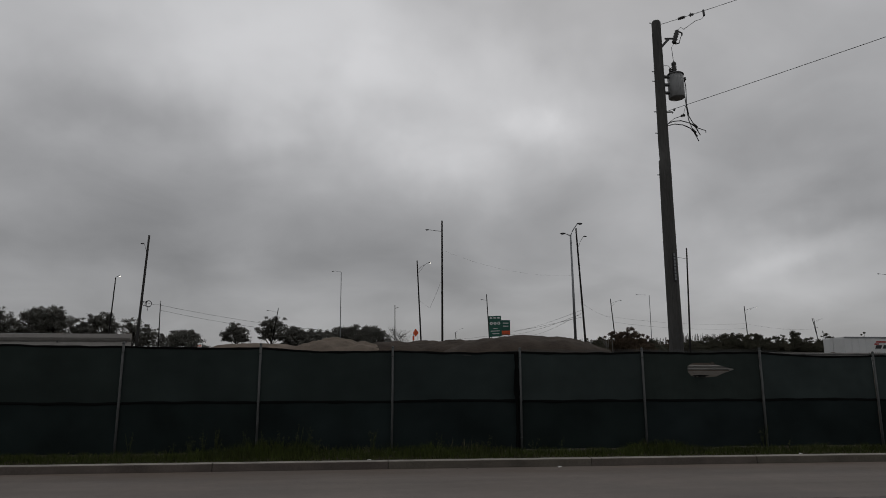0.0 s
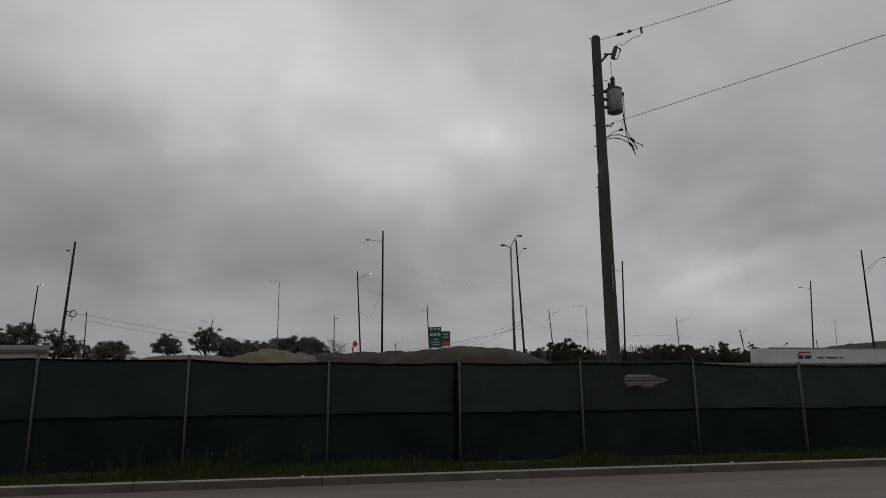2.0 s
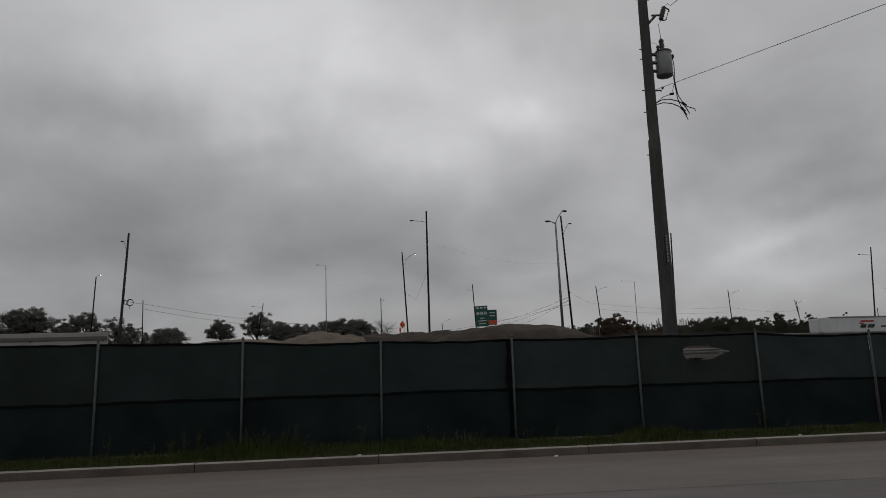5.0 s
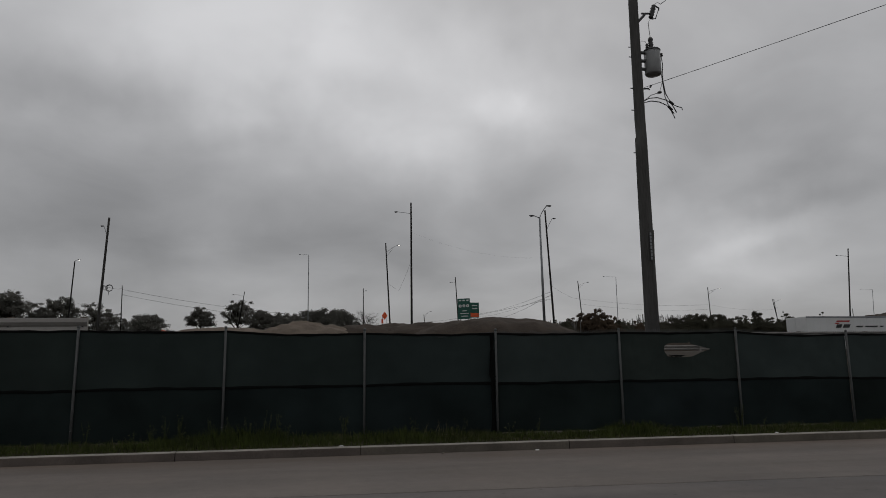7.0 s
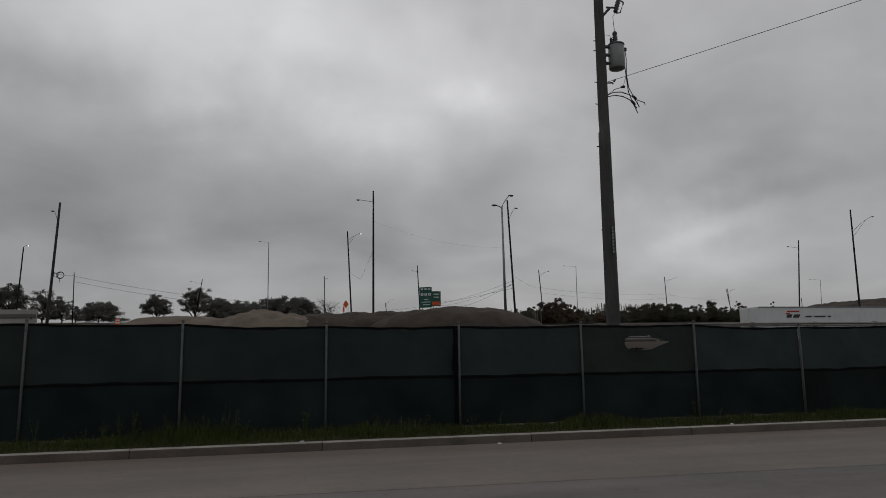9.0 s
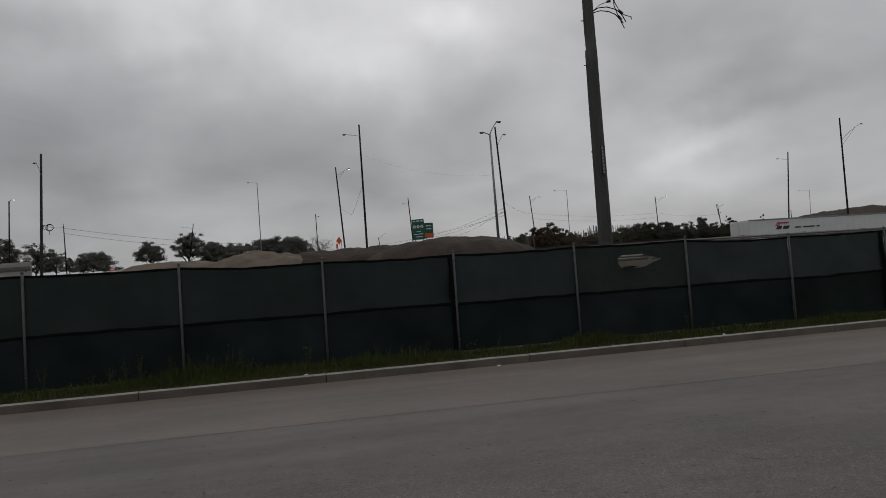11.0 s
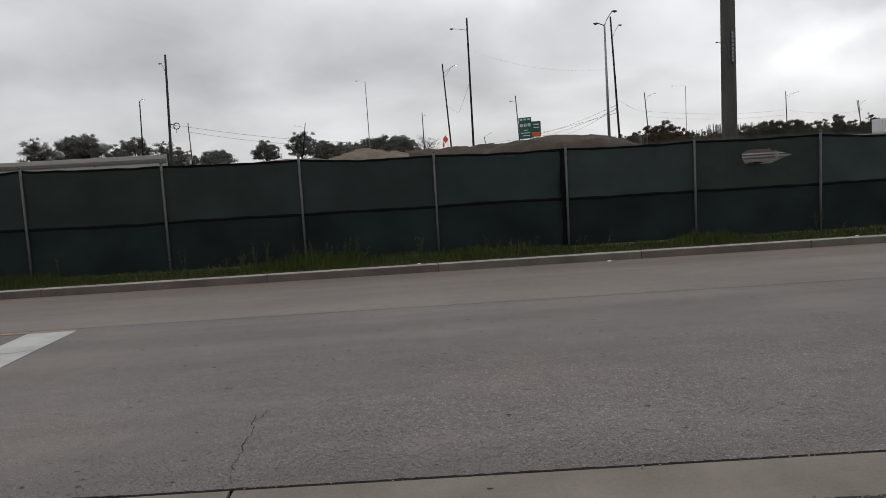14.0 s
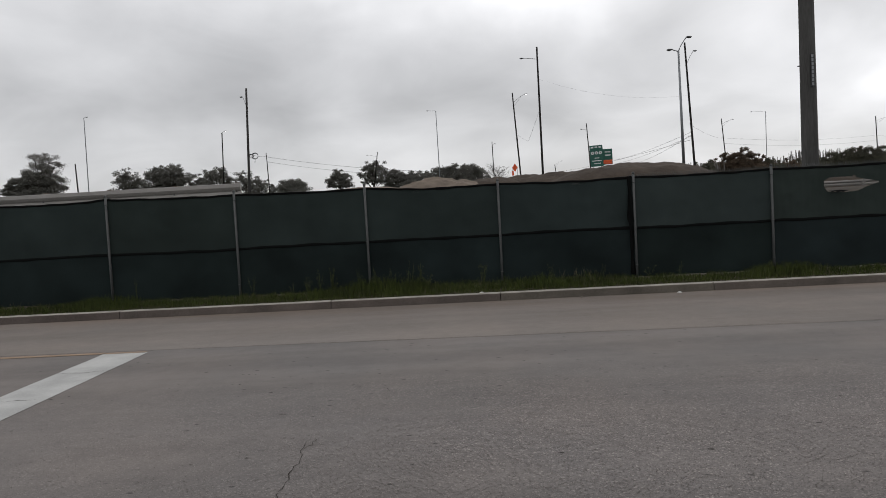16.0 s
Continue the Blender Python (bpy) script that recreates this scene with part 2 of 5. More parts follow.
M_far_lane = asphalt("worn_concrete_overlay", (0.177, 0.154, 0.137), 0.3, (0.165, 0.147, 0.134), 320, pits=0.03, silt=-1.7)
M_near_lane = asphalt("coarse_asphalt", (0.153, 0.136, 0.126), 0.95, (0.130, 0.120, 0.115), 250, worn=-8.1, pits=0.10)
M_lot = asphalt("old_lot_asphalt", (0.12, 0.106, 0.095), 0.8, (0.11, 0.10, 0.092), 200)
M_concrete = material("kerb_concrete", (0.160, 0.140, 0.120), 0.9, var=0.22, scale=2.2, fine=55, bump=0.3, object_coords=False, spec=0.3)
# one concrete in two colours: a shaded face and a lit top, both painted
M_kerb = material("weathered_kerb_shaded", (0.098, 0.084, 0.072), 0.92, var=0.42, scale=1.3, fine=38, bump=0.35, object_coords=False, spec=0.25, each=0.07)
M_kerb_top = material("kerb_top_painted_lighter", (0.30, 0.28, 0.25), 0.9, var=0.3, scale=2.5, fine=45, bump=0.3, object_coords=False, spec=0.25)
M_soil = material("bare_soil", (0.052, 0.039, 0.029), 0.95, var=0.35, scale=0.8, fine=9, bump=0.6, bump_scale=0.05, object_coords=False, spec=0.2)
M_sand = material("sandy_fill", (0.15, 0.122, 0.098), 0.95, var=0.3, scale=0.7, fine=6, bump=0.6, bump_scale=0.08, object_coords=False, spec=0.2)
M_mound = material("brown_dirt", (0.056, 0.044, 0.035), 0.95, var=0.35, scale=0.6, fine=5, bump=0.7, bump_scale=0.1, object_coords=False, spec=0.2)
M_ground = material("rough_grassland", (0.046, 0.037, 0.027), 0.95, var=0.35, scale=0.5, fine=7, bump=0.5, bump_scale=0.05, object_coords=False, spec=0.2)
M_line = material("worn_white_paint", (0.35, 0.35, 0.34), 0.7, var=0.36, scale=1.5, fine=70, bump=0.2, object_coords=False)
M_yellow = material("faded_yellow_paint", (0.235, 0.160, 0.105), 0.8, var=0.25, scale=4, fine=60, bump=0.1, object_coords=False)
M_crack = material("crack_filled_with_dirt", (0.042, 0.037, 0.033), 0.95, var=0.3, scale=9, fine=60, bump=0.2, spec=0.1)
# pit shade is put into this colour; the pits have no depth
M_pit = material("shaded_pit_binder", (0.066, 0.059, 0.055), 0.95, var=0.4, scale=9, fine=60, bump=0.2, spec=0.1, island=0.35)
M_joint = material("open_joint_dirt", (0.014, 0.012, 0.011), 0.95, var=0.3, scale=9, fine=60, bump=0.2, spec=0.1)
M_stone_road = material("road_stone", (0.185, 0.165, 0.154), 0.8, var=0.2, scale=9, fine=60, bump=0.0, island=0.4, object_coords=False, spec=0.3)
M_galv = material("galvanised_steel", (0.088, 0.092, 0.091), 0.65, 0.3, var=0.2, scale=6, fine=70, bump=0.05, spec=0.4)
M_screen_up = material("green_windscreen_mesh", (0.0232, 0.0318, 0.0300), 0.9, var=0.25, scale=0.9, fine=220, bump=0.25, bump_scale=0.002, object_coords=False, spec=0.12, each=0.14)
M_screen_low = material("dark_windscreen_mesh", (0.0118, 0.0178, 0.0174), 0.9, var=0.5, scale=0.8, fine=220, bump=0.25, bump_scale=0.002, object_coords=False, spec=0.12, each=0.14)
M_screen_faded = material("sun_faded_windscreen_mesh", (0.0300, 0.0395, 0.0372), 0.9, var=0.25, scale=0.9, fine=220, bump=0.25, bump_scale=0.002, object_coords=False, spec=0.12, each=0.14)
M_grey_wood = material("greyed_pole_wood", (0.048, 0.046, 0.044), 0.9, var=0.25, scale=2, fine=20, bump=0.2, spec=0.25)
M_seam = material("black_binding", (0.0045, 0.005, 0.005), 0.9, var=0.2, scale=4, fine=90, bump=0.2, spec=0.1)
M_pole_wood = material("weathered_pole_wood", (0.066, 0.065, 0.062), 0.9, var=0.42, scale=5, fine=40, bump=0.7, bump_scale=0.012, spec=0.25, stretch=(1, 1, 0.12))
M_dark_wood = material("dark_creosote_wood", (0.022, 0.020, 0.019), 0.9, var=0.25, scale=2, fine=20, bump=0.2, spec=0.25)
M_alu = material("dull_aluminium", (0.22, 0.23, 0.24), 0.5, 0.5, var=0.12, scale=2, fine=20, bump=0.03)
M_lamp = material("lamp_housing_grey", (0.06, 0.062, 0.064), 0.6, var=0.1, scale=4, fine=30, bump=0.0)
M_lit = glow("lit_lens", (1.0, 0.95, 0.86), 7.0)
M_tank = material("grey_transformer_paint", (0.20, 0.205, 0.205), 0.5, var=0.18, scale=4, fine=40, bump=0.05)
M_porcelain = material("dark_porcelain", (0.02, 0.018, 0.018), 0.35, var=0.1, scale=8, fine=60, bump=0.0)
M_wire = material("black_cable", (0.012, 0.012, 0.012), 0.7, var=0.1, scale=8, fine=60, bump=0.0)
M_bark = material("bark", (0.035, 0.030, 0.026), 0.95, var=0.3, scale=2, fine=20, bump=0.4, spec=0.2)
# lifted towards grey: distance haze painted into the leaf colour
M_leaf = material("hazed_foliage", (0.105, 0.103, 0.090), 0.8, var=0.35, scale=0.5, fine=4, bump=0.0, island=0.45, spec=0.2)
M_leaf_red = material("russet_foliage", (0.070, 0.049, 0.032), 0.8, var=0.35, scale=0.5, fine=4, bump=0.0, island=0.3, spec=0.2)
M_leaf_low = material("dull_olive_scrub", (0.058, 0.056, 0.038), 0.8, var=0.35, scale=0.5, fine=4, bump=0.0, island=0.28, spec=0.2)
# paler than twigs are: the far tree's haze is painted into this colour
M_leaf_grey = material("bare_twigs_hazed", (0.165, 0.158, 0.147), 0.9, var=0.2, scale=0.5, fine=4, bump=0.0, island=0.3, spec=0.2)
M_grass = material("verge_grass", (0.040, 0.053, 0.009), 0.75, var=0.35, scale=1.2, fine=12, bump=0.0, island=0.5, object_coords=False, spec=0.25)
M_dry = material("dry_weed_stems", (0.11, 0.10, 0.055), 0.85, var=0.3, scale=2, fine=12, bump=0.0, island=0.4, object_coords=False, spec=0.2)
M_green_sign = material("green_sign_sheet", (0.006, 0.085, 0.060), 0.5, var=0.08, scale=1, fine=8, bump=0.0)
M_white = material("white_sign_sheet", (0.62, 0.64, 0.63), 0.5, var=0.06, scale=1, fine=8, bump=0.0)
M_orange = material("orange_sign_sheet", (0.75, 0.10, 0.02), 0.5, var=0.08, scale=1, fine=8, bump=0.0)
M_trailer = material("white_trailer_panel", (0.60, 0.61, 0.61), 0.45, var=0.08, scale=0.8, fine=9, bump=0.02)
M_black = material("black_rubber", (0.014, 0.014, 0.015), 0.8, var=0.2, scale=5, fine=40, bump=0.1)
M_red = material("red_paint", (0.35, 0.02, 0.015), 0.4, var=0.1, scale=2, fine=20, bump=0.0)
M_logo = material("black_decal", (0.02, 0.02, 0.022), 0.5, var=0.05, scale=2, fine=20, bump=0.0)
M_litter = material("white_litter_plastic", (0.65, 0.65, 0.63), 0.6, var=0.1, scale=9, fine=50, bump=0.2)

# ---------------------------------------------------------------- mesh helpers
def link(name, me, mat, parent=None, label="", m=None):
    ob = new(name, me)
    if mat and not me.materials:
        me.materials.append(mat)
    if parent:
        ob.parent = parent
    if m:
        ob.matrix_basis = m
    if label:
        ob["label"] = label
    return ob


def part(name, bm, mat, parent=None, label="", smooth=False, m=None):
    me = bpy.data.meshes.new(name)
    bm.normal_update()
    bm.to_mesh(me)
    bm.free()
    if smooth:
        for p in me.polygons:
            p.use_smooth = True
    return link(name, me, mat, parent, label, m)


def raw(name, verts, faces, mat, parent=None, label="", smooth=False):
    me = bpy.data.meshes.new(name)
    me.from_pydata(verts, [], faces)
    me.update()
    if smooth:
        for p in me.polygons:
            p.use_smooth = True
    return link(name, me, mat, parent, label)


def empty(name, x, y, z, label, category, group="", kind="", rz=0):
    ob = new(name)
    ob.empty_display_size = 0.2
    ob.matrix_basis = pose(x, y, z, 0, 0, rz)
    return tagged(ob, label, category, group, kind)


def box(bm, x0, x1, y0, y1, z0, z1, bevel=0.0):
    r = bmesh.ops.create_cube(bm, size=1.0, matrix=Matrix.Translation(((x0 + x1) / 2, (y0 + y1) / 2, (z0 + z1) / 2)) @ Matrix.Diagonal((x1 - x0, y1 - y0, z1 - z0, 1)))
    if bevel:
        ed = list({e for v in r["verts"] for e in v.link_edges})
        bmesh.ops.bevel(bm, geom=ed, offset=bevel, segments=2, affect="EDGES", profile=0.6)
    return bm


def tube(bm, pts, radii, seg=8, cap=True):
    """A round bar along points; radii one or one a point."""
    pts = [Vector(p) for p in pts]
    if isinstance(radii, (int, float)):
        radii = [radii] * len(pts)
    rings = []
    for i, p in enumerate(pts):
        d = (pts[min(i + 1, len(pts) - 1)] - pts[max(i - 1, 0)]).normalized()
        a = d.cross(Vector((0, 0, 1)) if abs(d.z) < 0.9 else Vector((1, 0, 0))).normalized()
        b = d.cross(a)
        rings.append([bm.verts.new(p + (a * math.cos(2 * math.pi * k / seg) + b * math.sin(2 * math.pi * k / seg)) * radii[i]) for k in range(seg)])
    for r0, r1 in zip(rings, rings[1:]):
        for k in range(seg):
            bm.faces.new((r0[k], r0[(k + 1) % seg], r1[(k + 1) % seg], r1[k]))
    if cap:
        bm.faces.new(rings[0]); bm.faces.new(list(reversed(rings[-1])))
    bmesh.ops.recalc_face_normals(bm, faces=bm.faces)
    return bm


def lathe(bm, profile, seg=20, at=(0, 0, 0)):
    """A turned body about z: (radius, height) pairs."""
    return tube(bm, [(at[0], at[1], at[2] + h) for r, h in profile], [max(r, 0.001) for r, h in profile], seg)


def sag(a, b, drop, n=16):
    a, b = Vector(a), Vector(b)
    return [a.lerp(b, i / n) - Vector((0, 0, drop * 4 * (i / n) * (1 - i / n))) for i in range(n + 1)]


def smooth(a, b, x):
    t = min(max((x - a) / (b - a), 0.0), 1.0)
    return t * t * (3 - 2 * t)


# ---------------------------------------------------------------- ground, street, kerbs
def ground_z(x, y):
    if y < -1.55:
        return -0.06
    z = 0.12 + 2.05 * smooth(1.5, 12, y) - 0.95 * smooth(18, 25, y)
    z += smooth(8, 12, -x) * 2.1 * smooth(1.2, 3.2, y) * (1 - smooth(3.5, 12, y))
    z += smooth(45, 57, y) * 3.3
    if y > 57:
        z += 0.046 * (min(y, 260) - 57)
    if y > 2:
        z += 0.12 * noise.noise((x * 0.12, y * 0.12, 0.3))
    return z


def build_ground():
    xs = [-3000, -1500, -700, -400] + [-260 + 10 * i for i in range(17)] + [-90 + 3 * i for i in range(61)] + [100 + 10 * i for i in range(17)] + [400, 700, 1500, 3000]
    ys = [-3000, -1000, -300, -100, -40, -25, -14, -8, -1.56, -1.5, -1, 0, 1, 1.5, 2.2, 3, 4, 5, 6.5, 8, 10, 12, 15, 18, 20, 22, 24, 26, 30, 36, 42, 45, 47, 49, 51, 53, 55, 57, 60, 64, 70, 78, 88, 100, 115, 130, 150, 175, 200, 260, 400, 800, 1600, 3000]
    verts = [(x, y, ground_z(x, y)) for y in ys for x in xs]
    n = len(xs)
    faces = [(j * n + i, j * n + i + 1, (j + 1) * n + i + 1, (j + 1) * n + i) for j in range(len(ys) - 1) for i in range(n - 1)]
    ob = raw("ground", verts, faces, M_ground, smooth=True)
    tagged(ob, "rough grassy ground rising behind the fence", "ground", kind="structure")


def slab(name, x0, x1, y0, y1, z0, z1, mat, label, category, kind="structure", bevel=0.0):
    ob = part(name, box(bmesh.new(), x0, x1, y0, y1, z0, z1, bevel), mat)
    return tagged(ob, label, category, kind=kind)


build_ground()
EDGE, MID, GUT, KERB = -12.17, -5.70, -11.615, -1.64


def skew(x, rate):
    """The near side of the street runs slightly aslant to the fence in front of the camera."""
    return -rate * min(max(x + 2.9, -12.0), 12.0)


def gut(x):
    return GUT + skew(x, 0.05)


def edge(x):
    return EDGE + skew(x, 0.05)


def mid(x):
    return MID + skew(x, 0.025)


def lane(name, near, far, z1, mat, label, category):
    xs = [-120, -60, -14.9, -8.9, -2.9, 3.1, 9.1, 60, 120]
    rows = [[(x, near(x), z) for x in xs] for z in (-0.05, z1)] + [[(x, far(x), z) for x in xs] for z in (z1, -0.05)]
    n = len(xs)
    faces = [(r * n + i, r * n + i + 1, (r + 1) % 4 * n + i + 1, (r + 1) % 4 * n + i) for r in range(4) for i in range(n - 1)]
    faces += [(0, n, 2 * n, 3 * n), (n - 1, 4 * n - 1, 3 * n - 1, 2 * n - 1)]
    return tagged(raw(name, [p for r in rows for p in r], faces, mat), label, category, kind="structure")


road = lane("road", gut, mid, 0.0, M_near_lane, "coarse worn grey asphalt street lane", "road")
far_lane = lane("road_far_lane", lambda x: mid(x) + 0.004, lambda x: KERB - 0.008, 0.002, M_far_lane, "smooth lighter brown-grey street lane", "road")
lot = lane("pavement_lot", lambda x: -60.0, edge, 0.004, M_lot, "old cracked asphalt lot beside the street", "pavement")


def build_kerb():
    k = empty("kerb", 0, 0, 0, "weathered pale concrete kerb with joints along the verge", "kerb", kind="structure")
    joints = [-3.17 + 4.0 * i for i in range(-9, 12)]
    joints[8:11] = [-6.68, -3.17, 1.13]
    for a, b in zip(joints, joints[1:]):
        bm = bmesh.new()
        prof = [(KERB - 0.012, -0.05), (KERB - 0.012, 0.005), (KERB - 0.006, 0.08), (KERB + 0.0, 0.136), (KERB + 0.008, 0.150), (KERB + 0.022, 0.158), (KERB + 0.17, 0.166), (KERB + 0.19, 0.15), (KERB + 0.19, -0.05)]
        n = 10
        rings = []
        for i in range(n + 1):
            x = a + 0.008 + (b - a - 0.016) * i / n
            w = 0.006 * noise.noise((x * 1.7, 0, 0))
            rings.append([bm.verts.new((x, y + w, z + (0.5 * w if z > 0 else 0))) for y, z in prof])
        for r0, r1 in zip(rings, rings[1:]):
            for q in range(len(prof)):
                bm.faces.new((r0[q], r1[q], r1[(q + 1) % len(prof)], r0[(q + 1) % len(prof)]))
        bm.faces.new(rings[0]); bm.faces.new(list(reversed(rings[-1])))
        bmesh.ops.recalc_face_normals(bm, faces=bm.faces)
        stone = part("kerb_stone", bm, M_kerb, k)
        # upward faces take the paler material: skylight on the top painted as colour
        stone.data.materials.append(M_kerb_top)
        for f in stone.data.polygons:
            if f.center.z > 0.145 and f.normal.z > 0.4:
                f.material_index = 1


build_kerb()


def build_gutter():
    g = empty("gutter", 0, 0, 0, "flat pale concrete gutter strip with a dark joint", "gutter", kind="structure")
    for i in range(-4, 5):
        x = i * 12.2 - 4.93
        bm = box(bmesh.new(), x + 0.012, x + 12.188, 0, 1, -0.05, 0.008)
        for v in bm.verts:
            v.co.y = edge(v.co.x) + 0.01 if v.co.y < 0.5 else gut(v.co.x) - 0.022
        part("gutter_slab", bm, M_concrete, g)
    # open joint between asphalt and gutter, ragged on the asphalt side
    xs = [-20 + 0.03 * i for i in range(1340)]
    n = len(xs)
    lo = [(x, gut(x) - 0.024, 0.0095) for x in xs]
    hi = [(x, gut(x) + 0.004 + 0.010 * noise.noise((x * 3, 1, 0)) + 0.014 * noise.noise((x * 19, 4, 0)), 0.0095) for x in xs]
    raw("joint", lo + hi, [(i, i + 1, n + i + 1, n + i) for i in range(n - 1)], M_joint, g)
    # crumbled, dirt-filled edge of the lot against the concrete
    lo = [(x, edge(x) - 0.004 - 0.045 * abs(noise.noise((x * 2.3, 6, 0))) - 0.022 * noise.noise((x * 15, 2, 0)), 0.0088) for x in xs]
    hi = [(x, edge(x) + 0.012 + 0.018 * noise.noise((x * 4, 8, 0)) + 0.014 * noise.noise((x * 23, 4, 0)), 0.0094) for x in xs]
    raw("crumbled_edge", lo + hi, [(i, i + 1, n + i + 1, n + i) for i in range(n - 1)], M_crack, g, "dark crumbled asphalt edge")
    # dark spots trodden into the concrete
    rnd = random.Random(31)
    for _ in range(46):
        x, s = rnd.uniform(-11, 8), rnd.uniform(0.003, 0.015)
        y = rnd.uniform(edge(x) + 0.08, gut(x) - 0.05)
        bm = bmesh.new()
        turn = rnd.uniform(0, 3.1)
        rim = []
        for k in range(9):
            q = k * 0.698
            d = s * (0.6 + 0.6 * rnd.random())
            rim.append(bm.verts.new((x + math.cos(q + turn) * d * 1.5, y + math.sin(q + turn) * d, 0.0095)))
        top = bm.verts.new((x, y, 0.0125))
        for k in range(9):
            bm.faces.new((rim[k], rim[(k + 1) % 9], top))
        part("tar_spot", bm, M_crack, g)


build_gutter()


def crack(points, width, name="crack", parent=None, z=0.0045):
    """A jagged crack through the given places."""
    pts = []
    for (x0, y0), (x1, y1) in zip(points, points[1:]):
        n = max(3, int(math.hypot(x1 - x0, y1 - y0) / 0.045))
        for i in range(n):
            t = i / n
            x, y = x0 + (x1 - x0) * t, y0 + (y1 - y0) * t
            pts.append((x + 0.05 * noise.noise((x * 6, y * 6, 1)) + 0.034 * noise.noise((x * 24, y * 24, 2)), y + 0.04 * noise.noise((x * 6, y * 6, 5))))
    pts.append(points[-1])
    bm = bmesh.new()
    rows = []
    for i, (x, y) in enumerate(pts):
        a, b = pts[max(i - 1, 0)], pts[min(i + 1, len(pts) - 1)]
        d = Vector((b[0] - a[0], b[1] - a[1], 0)).normalized()
        nrm = Vector((-d.y, d.x, 0))
        w = width * (0.15 + 1.7 * abs(noise.noise((x * 13, y * 13, 3)))) * min(1, 6 * (i + 0.5) / len(pts), 6 * (len(pts) - i - 0.5) / len(pts))
        rows.append((bm.verts.new(Vector((x, y, z)) + nrm * w), bm.verts.new(Vector((x, y, z)) - nrm * w)))
    for (a, b), (c, d) in zip(rows, rows[1:]):
        bm.faces.new((a, b, d, c))
    bmesh.ops.recalc_face_normals(bm, faces=bm.faces)
    return part(name, bm, M_crack, parent)


for c in ([(-4.62, -8.40), (-4.66, -8.75)], [(-5.07, -9.95), (-5.11, -10.20), (-5.03, -10.50), (-5.05, -10.85), (-5.0, -11.20), (-4.97, -11.68)],
          [(-5.0, -10.00), (-5.1, -10.30)], [(0.37, -9.31), (0.45, -9.80), (0.95, -9.94)]):
    crack(c, 0.0055, parent=road)
crack([(x, mid(x) + d) for x, d in ((-8.4, 0.01), (-4.0, 0.0), (1.5, 0.03), (6, 0.0), (14, 0.02))], 0.006, parent=far_lane, z=0.0065)
for c in ([(-0.85, -12.22), (-1.06, -12.30), (-1.34, -12.46), (-1.7, -12.75)], [(-1.06, -12.30), (-0.6, -12.42), (0.1, -12.40)], [(-2.6, -12.23), (-2.9, -12.60), (-2.8, -13.10)]):
    crack(c, 0.009, parent=lot, z=0.0085)


def build_stop_bar():
    bm = bmesh.new()
    n = 14
    rows = []
    for i in range(n + 1):
        t = i / n
        y = -5.74 - 5.6 * t
        w = 0.012
        rows.append((bm.verts.new((-9.23 + 0.40 * t + w * noise.noise((0, y * 4, 0)), y, 0.0045)), bm.verts.new((-8.55 + 0.33 * t + w * noise.noise((5, y * 4, 0)), y, 0.0045))))
    for i, ((a, b), (c, d)) in enumerate(zip(rows, rows[1:])):
        bm.faces.new((a, c, d, b))
    bmesh.ops.recalc_face_normals(bm, faces=bm.faces)
    ob = part("stop_line", bm, M_line)
    tagged(ob, "worn white painted stop line across the lane", "road marking", kind="structure")
    for y in (-7.0, -8.35):
        crack([(-9.2, y), (-8.9, y - 0.03), (-8.5, y + 0.02)], 0.008, parent=ob, z=0.008)
    bm = bmesh.new()
    box(bm, -60, -9.25, -5.735, -5.61, 0.004, 0.0065)
    box(bm, -9.22, -8.6, -5.73, -5.64, 0.004, 0.0065)
    tagged(part("centre_line", bm, M_yellow), "faded yellow centre line ending at the stop line", "road marking", kind="structure")


build_stop_bar()

# ---------------------------------------------------------------- fence
POST_TOPS = {-4: 2.67, -3: 2.62, -2: 2.60, -1: 2.54, 0: 2.52, 1: 2.525, 2: 2.53, 3: 2.45}
BAY = 3.05


def post_top(i):
    return POST_TOPS.get(i, 2.67 if i < -4 else 2.46)


def fence_top(x):
    """Height of the screen's upper edge, hanging a little between the posts."""
    i = math.floor(x / BAY)
    t = x / BAY - i
    z = post_top(i) * (1 - t) + post_top(i + 1) * t - 0.055
    return z - 0.05 * math.sin(math.pi * t) * (0.6 + 0.8 * noise.noise((i * 3.1, 0.5, 0))) + 0.018 * noise.noise((x * 2.4, 3, 0))


def seam_z(x):
    return 1.30 + 0.035 * noise.noise((x * 0.35, 8, 0)) + 0.02 * noise.noise((x * 1.7, 4, 0))


def in_tear(x, z):
    """The ragged leaf-shaped rip in one screen."""
    if not 4.22 < x < 5.42:
        return False
    t = (x - 4.22) / 1.2
    top = 2.195 - 0.14 * max(0, t - 0.48) / 0.52 + 0.012 * noise.noise((x * 14, 0, 0)) + (0.045 if abs(x - 4.88) < 0.03 else 0) - 0.07 * max(0, 0.10 - t) / 0.10
    low = 1.89 - 0.035 * math.sin(math.pi * min(1, t / 0.8)) + 0.145 * max(0, t - 0.6) / 0.4 + 0.10 * max(0, 0.07 - t) / 0.07 + 0.010 * noise.noise((x * 17, 4, 0))
    return low < z < top


def screen_y(x, z, seed):
    t = x / BAY - math.floor(x / BAY)
    return 0.05 + 0.05 * math.sin(math.pi * t) * (noise.noise((x * 0.7, z * 1.1, seed)) + 0.3) + 0.012 * noise.noise((x * 3.5, z * 5, seed)) + 0.006 * noise.noise((x * 9, z * 2, seed))


